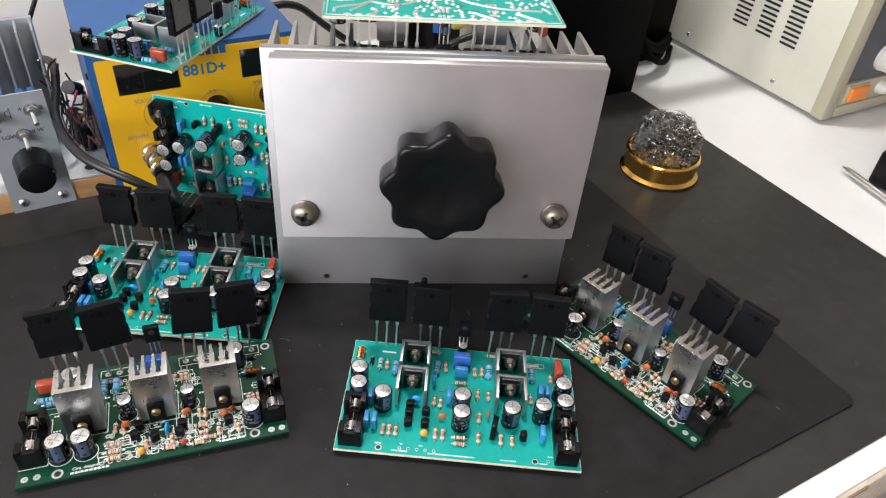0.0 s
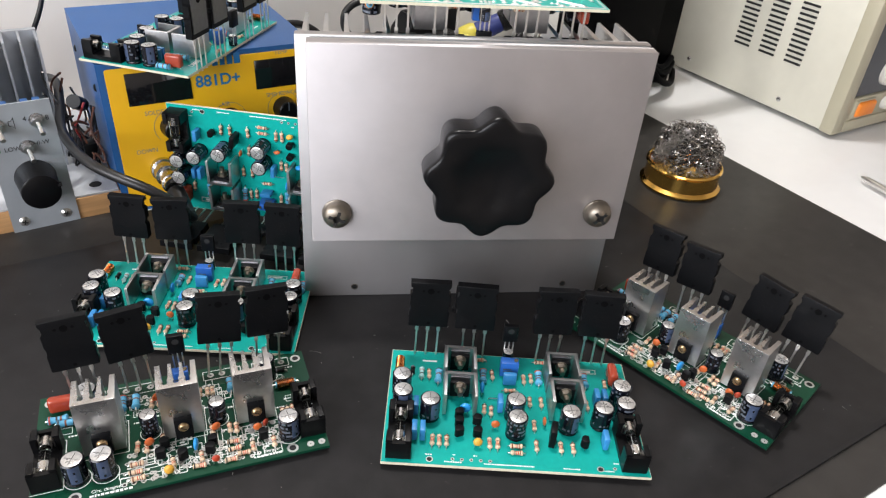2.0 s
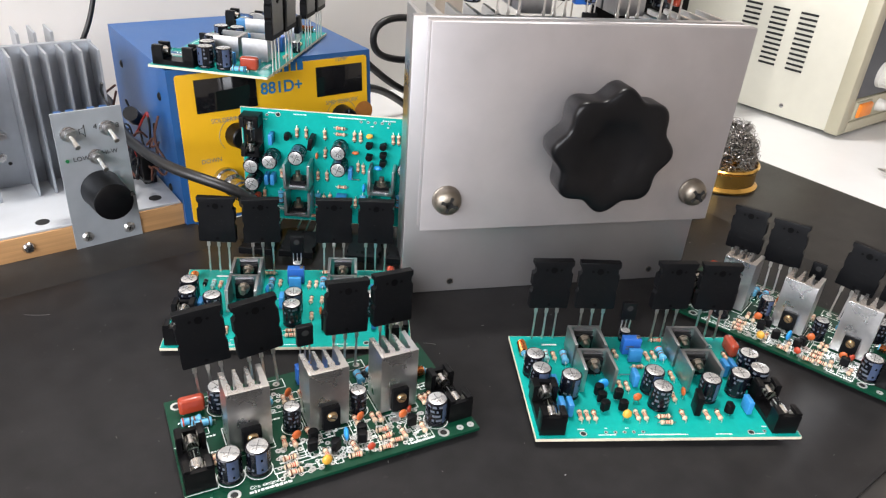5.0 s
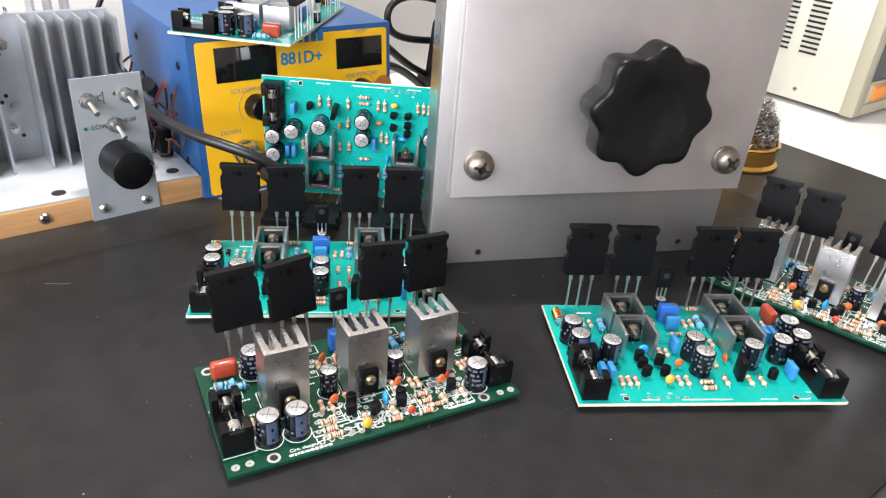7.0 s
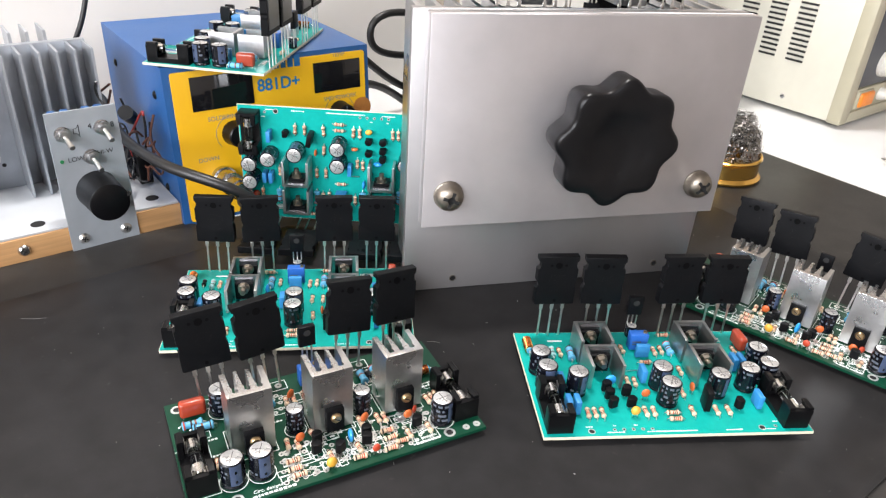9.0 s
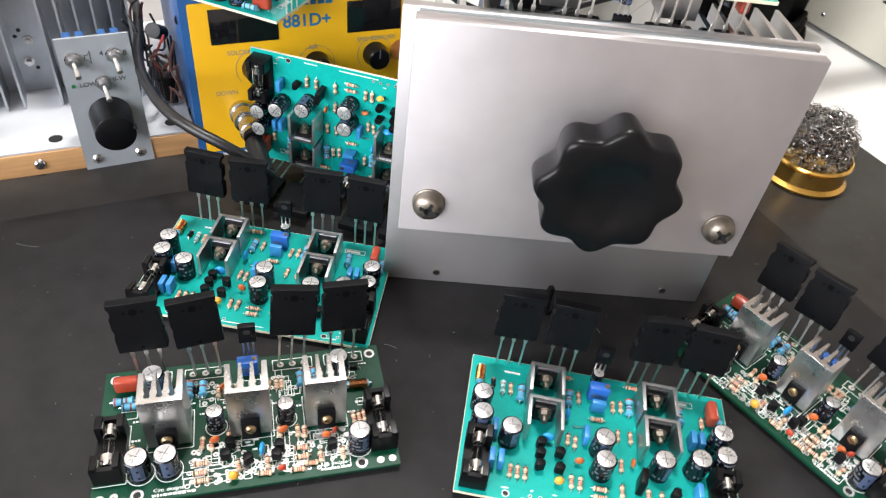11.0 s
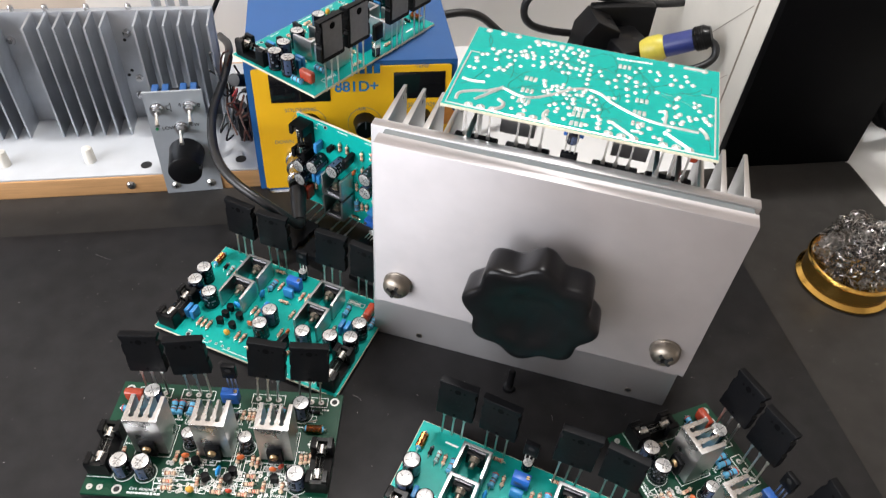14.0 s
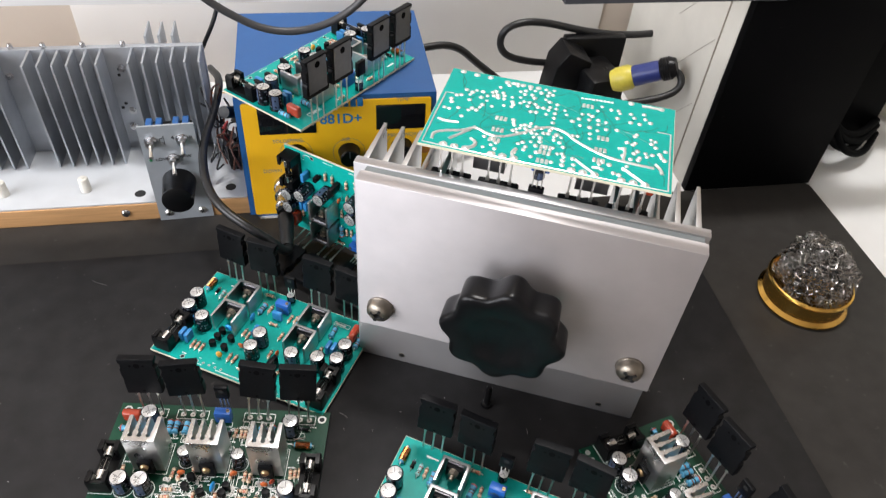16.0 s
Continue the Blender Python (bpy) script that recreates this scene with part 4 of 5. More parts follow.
# ---- large plate with its heat sink, star knob and upside-down board ----
PLATE = pose(-0.053, 0.123, 0, 0, 0, 7.9)
amp = thing("plate_heat_sink", PLATE, "large brushed aluminium plate heat sink standing on the mat", "heat sink")
front = Kit().box((0.0911, -0.0056, 0.1069), (0.1782, 0.0088, 0.1138), ALU_PLATE, 0.0006)
part("front_plate", front, amp, label="thick brushed aluminium front plate with squared edges")
part("spacer_sheet", Kit().box((0.0911, 0.0015, 0.1066), (0.1752, 0.0051, 0.1118), MICA, 0.0004), amp, label="pale grey spacer sheet between the plates")
base = Kit().box((0.0888, 0.0073, 0.0816), (0.1856, 0.0062, 0.1632), ALU_BASE, 0.0006)
for x in (0.026, 0.159):
    base.cyl((x, 0.0041, 0.007), (x, 0.0045, 0.007), 0.0016, DARK_SLOT, 14)
    base.lathe([(0.0016, 0), (0.0021, 0), (0.0021, 0.0004), (0.0016, 0.0004)], STEEL, 14, pose(x, 0.0042, 0.007, 90, 0, 0))
part("base_plate", base, amp)
fin = Kit().prism([(-0.0016, 0.0104), (0.0016, 0.0104), (0.0011, 0.030), (0.0009, 0.0445), (-0.0009, 0.0445), (-0.0011, 0.030)], 0.002, 0.1625, ALU, bevel=0.0002).mesh("fin")
for x in (0.001, 0.0115, 0.022, 0.0325, 0.043, 0.1335, 0.144, 0.1545, 0.165, 0.1755):
    part("fin", fin, amp, pose(x, 0, 0))


def lobes(r, depth, n, steps):
    return [((r + depth * math.cos(n * a)) * math.cos(a), (r + depth * math.cos(n * a)) * math.sin(a)) for a in (2 * math.pi * k / steps for k in range(steps))]


def lobed(rings, m, n=8, steps=128):
    """A solid with a lobed outline: rings of (radius, lobe depth, height) along -y."""
    k = Kit()
    loops = [[k.bm.verts.new((x, -h, z)) for x, z in lobes(r, d, n, steps)] for r, d, h in rings]
    s = k.slot(m)
    for p, q in zip(loops, loops[1:]):
        for i in range(steps):
            k.bm.faces.new((p[i], p[(i + 1) % steps], q[(i + 1) % steps], q[i])).material_index = s
    k.bm.faces.new(loops[0]), k.bm.faces.new(loops[-1])
    return k


knob = lobed([(0.0270, 0.0022, 0.0276), (0.0292, 0.0026, 0.0280), (0.0303, 0.0027, 0.0290), (0.0307, 0.0027, 0.0308), (0.0312, 0.0024, 0.0424), (0.0310, 0.0023, 0.0440), (0.0304, 0.0022, 0.0451), (0.0294, 0.0021, 0.0457), (0.0270, 0.0019, 0.0460), (0.0180, 0.0008, 0.0460), (0.0174, 0.0006, 0.0457)], KNOB)
knob.cyl((0, -0.0100, 0), (0, -0.0285, 0), 0.0085, KNOB, 32)
part("star_knob", knob, amp, pose(0.0920, 0, 0.1084, 0, 3, 0), "black plastic eight-lobed star knob")
screw = Kit().lathe([(0, 0.0048), (0.0015, 0.0052), (0.0021, 0.0080), (0.0034, 0.0079), (0.0054, 0.0071), (0.0069, 0.0057), (0.0077, 0.0040), (0.0079, 0.0014), (0.0082, 0.0012), (0.0082, 0.0)], STEEL, 28, pose(0, 0, 0, 90, 0, 0), pick=lambda k, i: DARK_SLOT if k < 2 else None)
for turn in (0, 90):
    for side_x in (-1, 1):
        screw.box((side_x * 0.0033 if turn == 0 else 0, -0.0077, side_x * 0.0033 if turn else 0), (0.0026 if turn == 0 else 0.0017, 0.0010, 0.0026 if turn else 0.0017), DARK_SLOT)
screw = screw.mesh("cross_screw")
part("cross_screw", screw, amp, pose(0.0160, -0.0101, 0.0692, 0, 20, 0), "domed plated steel screw")
part("cross_screw", screw, amp, pose(0.1652, -0.0101, 0.0692, 0, 48, 0), "domed plated steel screw")
foot = Kit().lathe([(0, 0.0192), (0.0016, 0.0190), (0.0021, 0.0180), (0.0021, 0.0030), (0.0036, 0.0026), (0.0038, 0.0002), (0, 0.0002)], PLASTIC, 16, pose(0.089, -0.0125, 0))
part("stop_peg", foot, amp)
pad_sheet = Kit().box((0, 0.0109, 0.1478), (0.0235, 0.0006, 0.0275), MICA, 0.0001, 1).mesh("insulating_pad")
for x in (0.0465, 0.0723, 0.1147, 0.1397):
    part("insulating_pad", pad_sheet, amp, pose(x, 0, 0), "pale grey insulating pad")
flipped = teal_board(PLATE @ pose(0.0285, 0.0885, 0.1772, 180, 0, 0), "teal amplifier board mounted solder side up over the heat sink", "amplifier boards", 5, soldered=True)


# ---- soldering station ----
ST = on_desk(-0.058, 0.2835, -0.004)
station = thing("soldering_station", ST, "blue steel soldering station with a yellow front panel", "soldering station")
SW, SD, SH = 0.150, 0.140, 0.1065
side = [(0.004, 0.0), (0.0125, SH), (SD, SH + 0.002), (SD, 0.0)]
turned = Matrix(((0, 0, 1, 0), (1, 0, 0, 0), (0, 1, 0, 0), (0, 0, 0, 1)))
part("case", Kit().prism(side, 0.0, SW, BLUE_S, turned, 0.001), station)
slope = math.degrees(math.atan2(0.0085, SH))
PAN = pose(SW / 2, 0.0034, 0.0, 90 - slope, 0, 0)
panel = part("front_panel", Kit().prism(rounded(-0.0705, 0.0705, 0.003, SH - 0.003, 0.002), 0.0002, 0.0012, YELLOW), station, PAN, "yellow printed front panel")


def on_panel(u, z):
    return pose(u + 0.058 - SW / 2, z + 0.004, 0.0013)


for u0, u1, z0, z1 in ((-0.042, 0.0, 0.0735, 0.0955), (0.0455, 0.083, 0.0735, 0.0945)):
    c = on_panel((u0 + u1) / 2, (z0 + z1) / 2)
    part("display_window", Kit().box((0, 0, 0.0002), (u1 - u0, z1 - z0, 0.0006), SCREEN, 0.0001), panel, c)
lettering("lettering", "881D+", 0.0112, BLUE_TEXT, panel, on_panel(0.0190, 0.0840), bold=0.00022)
mark = Kit()
for i, w in enumerate((0.004, 0.0035, 0.004, 0.0045)):
    mark.box((0.005 + 0.0052 * i, 0.0935, 0.0), (w, 0.0075, 0.0003), BLUE_TEXT, 0.0001)
part("maker_mark", mark, panel, on_panel(0.013, 0.0045), "plain blue blocks")
for text, u, z in (("SOLDERING", -0.022, 0.067), ("TEMP", 0.066, 0.0985), ("AIR", 0.022, 0.066), ("SMD REWORK", 0.066, 0.068), ("DOWN", -0.036, 0.0405), ("SOLDER", -0.020, 0.0225)):
    lettering("lettering", text, 0.0042, GREY_TEXT, panel, on_panel(u, z))
dial = Kit().lathe([(0, 0.011), (0.0066, 0.011), (0.0074, 0.0102), (0.0082, 0.002), (0.0086, 0.0)], PLASTIC, 28).box((0, 0.004, 0.0111), (0.0009, 0.006, 0.0004), PRINT).mesh("dial_knob")
for u, z in ((-0.0165, 0.0555), (0.024, 0.0545), (0.065, 0.057)):
    part("dial_knob", dial, panel, on_panel(u, z), "black plastic dial knob")
    arc = Kit().tube([(0.0125 * math.cos(radians(a)), 0.0125 * math.sin(radians(a)), 0) for a in range(-40, 221, 20)], 0.0002, GREY_TEXT, 4)
    part("dial_scale", arc, panel, on_panel(u, z))
part("round_sticker", Kit().cyl((0, 0, 0), (0, 0, 0.0004), 0.0075, CORK, 28), panel, on_panel(0.084, 0.058), "brown-orange round sticker")
plug = Kit().lathe([(0.0085, 0), (0.0085, 0.004), (0.0075, 0.0045), (0.0075, 0.013), (0.0078, 0.0132), (0.0078, 0.015), (0.0060, 0.0155), (0.0060, 0.026), (0.0070, 0.0265), (0.0070, 0.029), (0.0062, 0.0295), (0.0062, 0.034), (0, 0.034)], CHROME, 24)
part("screw_plug", plug, panel, on_panel(-0.028, 0.026), "nickel cable plug")
for y, z in ((0.03, 0.085), (0.03, 0.02), (0.115, 0.085), (0.115, 0.02)):
    part("case_screw", Kit().lathe([(0, 0.0014), (0.002, 0.001), (0.0030, 0)], PLASTIC, 14, pose(-0.0002, y, z, 0, -90, 0)), station)

cable = Kit().tube([on_desk(*p).translation for p in ((-0.0275, 0.225, 0.0235), (-0.0255, 0.217, 0.0235), (-0.029, 0.210, 0.030), (-0.038, 0.209, 0.043), (-0.0515, 0.212, 0.054), (-0.0665, 0.223, 0.060), (-0.077, 0.241, 0.0615), (-0.083, 0.265, 0.0625), (-0.086, 0.300, 0.062), (-0.080, 0.345, 0.060), (-0.076, 0.385, 0.066), (-0.09, 0.43, 0.05))], 0.0032, CABLE, 12, 3)
tagged(part("station_cable", cable), "thick black cable plugged into the soldering station", "cable")
boot = Kit().cyl(on_desk(-0.0278, 0.252, 0.0245).translation, on_desk(-0.0272, 0.221, 0.0232).translation, 0.0062, CABLE, 18, 0.0045)
tagged(part("cable_boot", boot), "black rubber strain relief on the cable plug", "cable boot")
for nm, pts, r, m in (
    ("hanging_cable", ((-0.085, 0.245, 0.26), (-0.066, 0.25, 0.209), (-0.051, 0.25, 0.194), (-0.023, 0.25, 0.178), (0.008, 0.25, 0.180), (0.036, 0.25, 0.198), (0.06, 0.25, 0.24)), 0.0024, GREY_CABLE),
    ("thin_cable", ((-0.06, 0.41, 0.188), (-0.068, 0.40, 0.125), (-0.09, 0.40, 0.084), (-0.115, 0.42, 0.03)), 0.0018, CABLE),
    ("hot_air_cable", ((0.09, 0.395, 0.083), (0.125, 0.40, 0.085), (0.150, 0.40, 0.062), (0.19, 0.40, 0.03), (0.24, 0.42, 0.01)), 0.0034, CABLE),
    ("iron_cable", ((0.36, 0.43, 0.078), (0.31, 0.42, 0.076), (0.26, 0.42, 0.080), (0.203, 0.42, 0.095), (0.174, 0.42, 0.088), (0.172, 0.42, 0.066), (0.19, 0.42, 0.054), (0.24, 0.42, 0.048)), 0.0034, CABLE),
    ("mains_cable", ((0.09, 0.34, 0.060), (0.115, 0.345, 0.058), (0.15, 0.36, 0.045), (0.2, 0.38, 0.01)), 0.0034, CABLE),
):
    tagged(part(nm, Kit().tube([on_desk(*p).translation for p in pts], r, m, 10, 3)), "grey cable hanging from the shelf" if nm == "hanging_cable" else "black cable behind the soldering station", "cable")


# ---- amplifier chassis with fins, switches and a volume knob ----
CH = on_desk(0, 0, -0.004)
chassis = thing("fin_chassis", CH, "grey finned amplifier chassis on plywood with a switch plate", "amplifier")
part("plywood_base", slab(-0.52, -0.058, 0.2915, 0.45, 0.0, 0.0165, WOOD, 0.0005), chassis, label="raw plywood base")
sheet = slab(-0.52, -0.059, 0.2925, 0.445, 0.0166, 0.0182, ALU_SHEET, 0.0003)
for u, v in ((-0.072, 0.305), (-0.142, 0.303), (-0.26, 0.304), (-0.072, 0.40)):
    sheet.cyl((u, v, 0.0181), (u, v, 0.01835), 0.0042, DARK_SLOT, 18)
part("top_sheet", sheet, chassis, label="pale painted metal sheet")
spine = slab(-0.40, -0.083, 0.366, 0.371, 0.0184, 0.1118, ALU_FIN, 0.0004)
for u, z in ((-0.147, 0.094), (-0.147, 0.055), (-0.229, 0.09), (-0.150, 0.040)):
    spine.cyl((u, 0.3661, z), (u, 0.3650, z), 0.0033, CHROME, 6).cyl((u, 0.3652, z), (u, 0.3625, z), 0.0016, CHROME, 12)
for u, z in ((-0.151, 0.062), (-0.154, 0.058), (-0.146, 0.035), (-0.150, 0.088)):
    spine.cyl((u, 0.3661, z), (u, 0.3658, z), 0.0013, DARK_SLOT, 12)
part("spine", spine, chassis)
bolt = Kit().lathe([(0, 0.0042), (0.0014, 0.004), (0.0022, 0.0026), (0.0022, 0.0)], CHROME, 12).mesh("edge_bolt")
for u in (-0.142, -0.171, -0.199, -0.222, -0.245, -0.262):
    part("edge_bolt", bolt, chassis, pose(u, 0.3685, 0.1117))
cfin = Kit().prism([(-0.0009, 0.3662), (0.0009, 0.3662), (0.0007, 0.3425), (-0.0007, 0.3425)], 0.0184, 0.1112, ALU_FIN, bevel=0.0002).mesh("cooling_fin")
for u in [-0.0845 - 0.0102 * k for k in range(6)] + [-0.158 - 0.0102 * k for k in range(6)] + [-0.2335 - 0.0102 * k for k in range(8)]:
    part("cooling_fin", cfin, chassis, pose(u, 0, 0))
bfin = Kit().prism([(-0.0009, 0.3712), (0.0009, 0.3712), (0.0007, 0.395), (-0.0007, 0.395)], 0.0184, 0.1180, ALU_FIN, bevel=0.0002).mesh("cooling_fin")
for u in (-0.125, -0.115, -0.105):
    part("cooling_fin", bfin, chassis, pose(u, 0, 0))
post = Kit().lathe([(0, 0.013), (0.0014, 0.013), (0.0014, 0.0125), (0.0034, 0.0122), (0.0038, 0.0115), (0.0042, 0.0)], WHITE_P, 18).mesh("standoff")
for u in (-0.1835, -0.244, -0.305):
    part("standoff", post, chassis, pose(u, 0.311, 0.0183), "white plastic standoff")
for u in (-0.1535, -0.28, -0.40):
    part("wood_screw", Kit().lathe([(0, 0.0022), (0.0025, 0.0018), (0.0037, 0.0004), (0.0038, 0)], CHROME, 18, pose(u, 0.2914, 0.0085, 90, 0, 0)).box((u, 0.2894, 0.0085), (0.0042, 0.0008, 0.0008), DARK_SLOT, rot=(0, 35, 0)).box((u, 0.2894, 0.0085), (0.0008, 0.0008, 0.0042), DARK_SLOT, rot=(0, 35, 0)), chassis)
plate_k = Kit().prism([(-0.0205, 0.0), (0.0195, 0.0), (0.0205, 0.0), (0.0195, 0.0885), (-0.0200, 0.0885)], 0.0, 0.0016, ALU_SATIN, pose(0, 0, 0, 90, 0, 0))
sp = part("switch_plate", plate_k, chassis, pose(-0.1075, 0.2905, 0.0015, -1.5, 0, 2.5), "satin aluminium switch plate")
toggle = Kit().lathe([(0.0046, 0), (0.0046, 0.0006), (0.0032, 0.0007)], CHROME, 20, pose(0, -0.0016, 0, 90, 0, 0))
toggle.cyl((0, -0.0022, 0), (0, -0.0046, 0), 0.0042, CHROME, 6)
toggle.cyl((0, -0.0046, 0), (0, -0.0078, 0), 0.0028, CHROME, 16)
toggle.cyl((0, -0.0075, 0), (0.0008, -0.0168, -0.0040), 0.0010, TIN, 12, 0.0016)
toggle = toggle.mesh("toggle_switch")
for x, z in ((-0.0125, 0.0755), (0.0095, 0.0760), (0.0005, 0.0592)):
    part("toggle_switch", toggle, sp, pose(x, 0, z), "chrome toggle switch")
vol = Kit().lathe([(0, 0.0255), (0.0106, 0.0255), (0.0115, 0.0249), (0.0122, 0.004), (0.0125, 0.0016)], KNOB, 40, pose(0, 0, 0, 90, 0, 0))
vol.box((0.0112, -0.0245, 0.0030), (0.0022, 0.0035, 0.0016), DARK_SLOT)
part("volume_knob", vol, sp, pose(0.0005, 0, 0.0372), "black plastic volume knob")
for x, z in ((-0.0128, 0.0072), (0.0128, 0.0072)):
    part("plate_screw", Kit().lathe([(0, 0.0034), (0.0022, 0.003), (0.0034, 0.0016), (0.0036, 0.0016)], TIN, 18, pose(0, 0, 0, 90, 0, 0)).box((0, -0.0032, 0), (0.0036, 0.0006, 0.0007), DARK_SLOT).box((0, -0.0032, 0), (0.0007, 0.0006, 0.0036), DARK_SLOT), sp, pose(x, 0, z, 0, 20, 0))
part("paint_dot", Kit().cyl((0, -0.0016, 0), (0, -0.0022, 0), 0.0011, PAINT_GREEN, 14), sp, pose(-0.0158, 0, 0.0590))
lettering("lettering", "LOW", 0.0040, INK, sp, pose(-0.0078, -0.0017, 0.0590, 90, 0, 0))
lettering("lettering", "HI-W", 0.0040, INK, sp, pose(0.0090, -0.0017, 0.0605, 90, 0, 0))
lettering("lettering", "4", 0.0045, INK, sp, pose(0.0030, -0.0017, 0.0775, 90, 0, 0))
lettering("lettering", "8", 0.0045, INK, sp, pose(0.0158, -0.0017, 0.0765, 90, 0, 0))
sym = Kit().tube([(-0.0062, -0.0017, 0.0745), (-0.0045, -0.0017, 0.0745), (-0.0032, -0.0017, 0.0722), (-0.0032, -0.0017, 0.0798), (-0.0045, -0.0017, 0.0775), (-0.0062, -0.0017, 0.0775), (-0.0062, -0.0017, 0.0745)], 0.00022, INK, 4)
part("drawn_symbol", sym, sp)
term = Kit().box((0, 0.008, 0.0765), (0.034, 0.014, 0.010), PLASTIC, 0.0006)
part("switch_body", term, sp, label="black switch bodies")
lug = Kit().box((0, 0.009, 0.0822), (0.0045, 0.012, 0.006), BLUE_S, 0.0006).mesh("switch_lug")
for x in (-0.013, -0.006, 0.006, 0.013):
    part("switch_lug", lug, sp, pose(x, 0, 0))
part("potentiometer", Kit().cyl((0.0005, 0.0002, 0.0372), (0.0005, 0.012, 0.0372), 0.008, PLASTIC, 20), sp)
mess = Kit()
wr = random.Random(4)
for i in range(16):
    u, v, z = -0.075 + wr.uniform(-0.006, 0.012), 0.335 + wr.uniform(-0.02, 0.03), 0.022 + wr.uniform(0, 0.02)
    pts = [(u, v, z)]
    for j in range(5):
        u, v, z = min(u + wr.uniform(-0.008, 0.008), -0.062), v + wr.uniform(-0.014, 0.014), max(0.021, min(z + wr.uniform(-0.010, 0.020), 0.09))
        pts.append((u, v, z))
    mess.tube(pts, 0.0008, wr.choice((WIRE_RED, WIRE_BROWN, CABLE, CABLE)), 6, 2)
tagged(part("wiring", mess, chassis, label="tangled red, brown and black wires"), kind="stuff")
clump = Kit()
clump.box((-0.068, 0.330, 0.030), (0.009, 0.010, 0.020), PLASTIC, 0.001).cyl((-0.072, 0.345, 0.019), (-0.072, 0.345, 0.040), 0.006, SLEEVE, 18).cyl((-0.066, 0.350, 0.06), (-0.072, 0.338, 0.068), 0.005, PLASTIC, 16)
part("connector_block", clump, chassis)


# ---- brass tip cleaner with steel wool ----
CL = pose(0.2265, 0.3190, -0.0022)
cleaner = thing("tip_cleaner", CL, "round polished brass tip cleaner filled with steel shavings", "tip cleaner")
part("brass_base", Kit().lathe([(0, 0.0), (0.0315, 0.0), (0.0335, 0.0012), (0.0335, 0.0026), (0.0320, 0.0038), (0.0305, 0.0050), (0.0302, 0.0165), (0.0312, 0.0178), (0.0318, 0.0190), (0.0312, 0.0204), (0.0300, 0.0208), (0.0290, 0.0200), (0.0285, 0.0120), (0, 0.0120)], GOLD, 64), cleaner)
wool = Kit()
wr = random.Random(8)
for i in range(1750):
    a, rr = wr.uniform(0, 2 * math.pi), 0.0265 * math.sqrt(wr.random())
    x, y = rr * math.cos(a), rr * math.sin(a)
    top = 0.013 + 0.036 * max(0.0, 1 - (rr / 0.0298) ** 2.4) ** 0.5 + 0.013 * noise.noise((x * 70, y * 70, 5.0)) + 0.004 * noise.noise((x * 210, y * 210, 2.0))
    z = max(0.0135, top - 0.016 * wr.random() ** 1.5)
    c = Vector((x, y, z))
    e1 = Vector((wr.gauss(0, 1), wr.gauss(0, 1), wr.gauss(0, 1))).normalized()
    e2 = e1.orthogonal().normalized()
    e3 = e1.cross(e2)
    r0, t0, turns = wr.uniform(0.0013, 0.0036), wr.uniform(0, 6.28), wr.uniform(0.6, 1.5)
    if wr.random() < 0.10:
        r0 += 0.0025
    pitch = wr.uniform(0.0002, 0.0009)
    pts = [c + r0 * (math.cos(t0 + turns * 6.28 * k / 8) * e2 + math.sin(t0 + turns * 6.28 * k / 8) * e3) + e1 * (k - 4) * pitch for k in range(9)]
    wool.tube(pts, wr.uniform(0.00016, 0.00030), WOOL, 3)
tagged(part("steel_wool", wool, cleaner, label="curled steel shavings"), kind="stuff")


# ---- bench power supply ----
PS = on_desk(0.581, 0.163, -0.004)
supply = thing("power_supply", PS, "beige bench power supply with vent slots and orange switch", "power supply")
body = Kit().box((0.130, 0.118, 0.089), (0.258, 0.224, 0.168), PSU, 0.0015)
part("case", body, supply)
slot = Kit().box((0, 0, 0), (0.0012, 0.0190, 0.0022), DARK_SLOT).mesh("vent_slot")
for v in (0.059, 0.091, 0.123):
    for k in range(12):
        part("vent_slot", slot, supply, pose(0.0007, v, 0.057 + 0.0053 * k))
for y, z in ((0.060, 0.017), (0.186, 0.019)):
    part("case_screw", Kit().lathe([(0, 0.0016), (0.0018, 0.0012), (0.0026, 0)], CHROME, 16, pose(0.0008, y, z, 0, -90, 0)), supply)
bez = Kit()
bez.box((0.009, -0.0005, 0.089), (0.018, 0.015, 0.170), PSU_FRONT, 0.002)
bez.box((0.252, -0.0005, 0.089), (0.018, 0.015, 0.170), PSU_FRONT, 0.002)
bez.box((0.1305, -0.0005, 0.010), (0.225, 0.015, 0.012), PSU_FRONT, 0.002)
bez.box((0.1305, -0.0005, 0.166), (0.225, 0.015, 0.016), PSU_FRONT, 0.002)
part("bezel", bez, supply, label="beige plastic front bezel")
part("front_panel", Kit().box((0.1305, -0.0005, 0.099), (0.2248, 0.009, 0.117), PSU_PANEL, 0.0006), supply, label="charcoal front panel")
part("lower_panel", Kit().box((0.1305, -0.0015, 0.0275), (0.2248, 0.009, 0.0225), PSU_FRONT, 0.0006), supply)
part("rocker_switch", Kit().box((0.042, -0.0075, 0.0275), (0.030, 0.008, 0.0155), ORANGE, 0.003, 3).box((0.042, -0.0055, 0.0275), (0.034, 0.006, 0.019), PSU_FRONT, 0.002), supply, label="orange rocker switch")
dk = Kit().lathe([(0, 0.019), (0.0108, 0.019), (0.0118, 0.018), (0.0125, 0.004), (0.0135, 0.0035), (0.0135, 0.0)], WHITE_P, 36, pose(0, 0, 0, 90, 0, 0))
for k in range(18):
    a = 2 * math.pi * k / 18
    dk.box((0.0121 * math.cos(a), -0.011, 0.0121 * math.sin(a)), (0.0012, 0.013, 0.0012), WHITE_P, rot=(0, -math.degrees(a), 0))
dk = dk.mesh("adjust_knob")
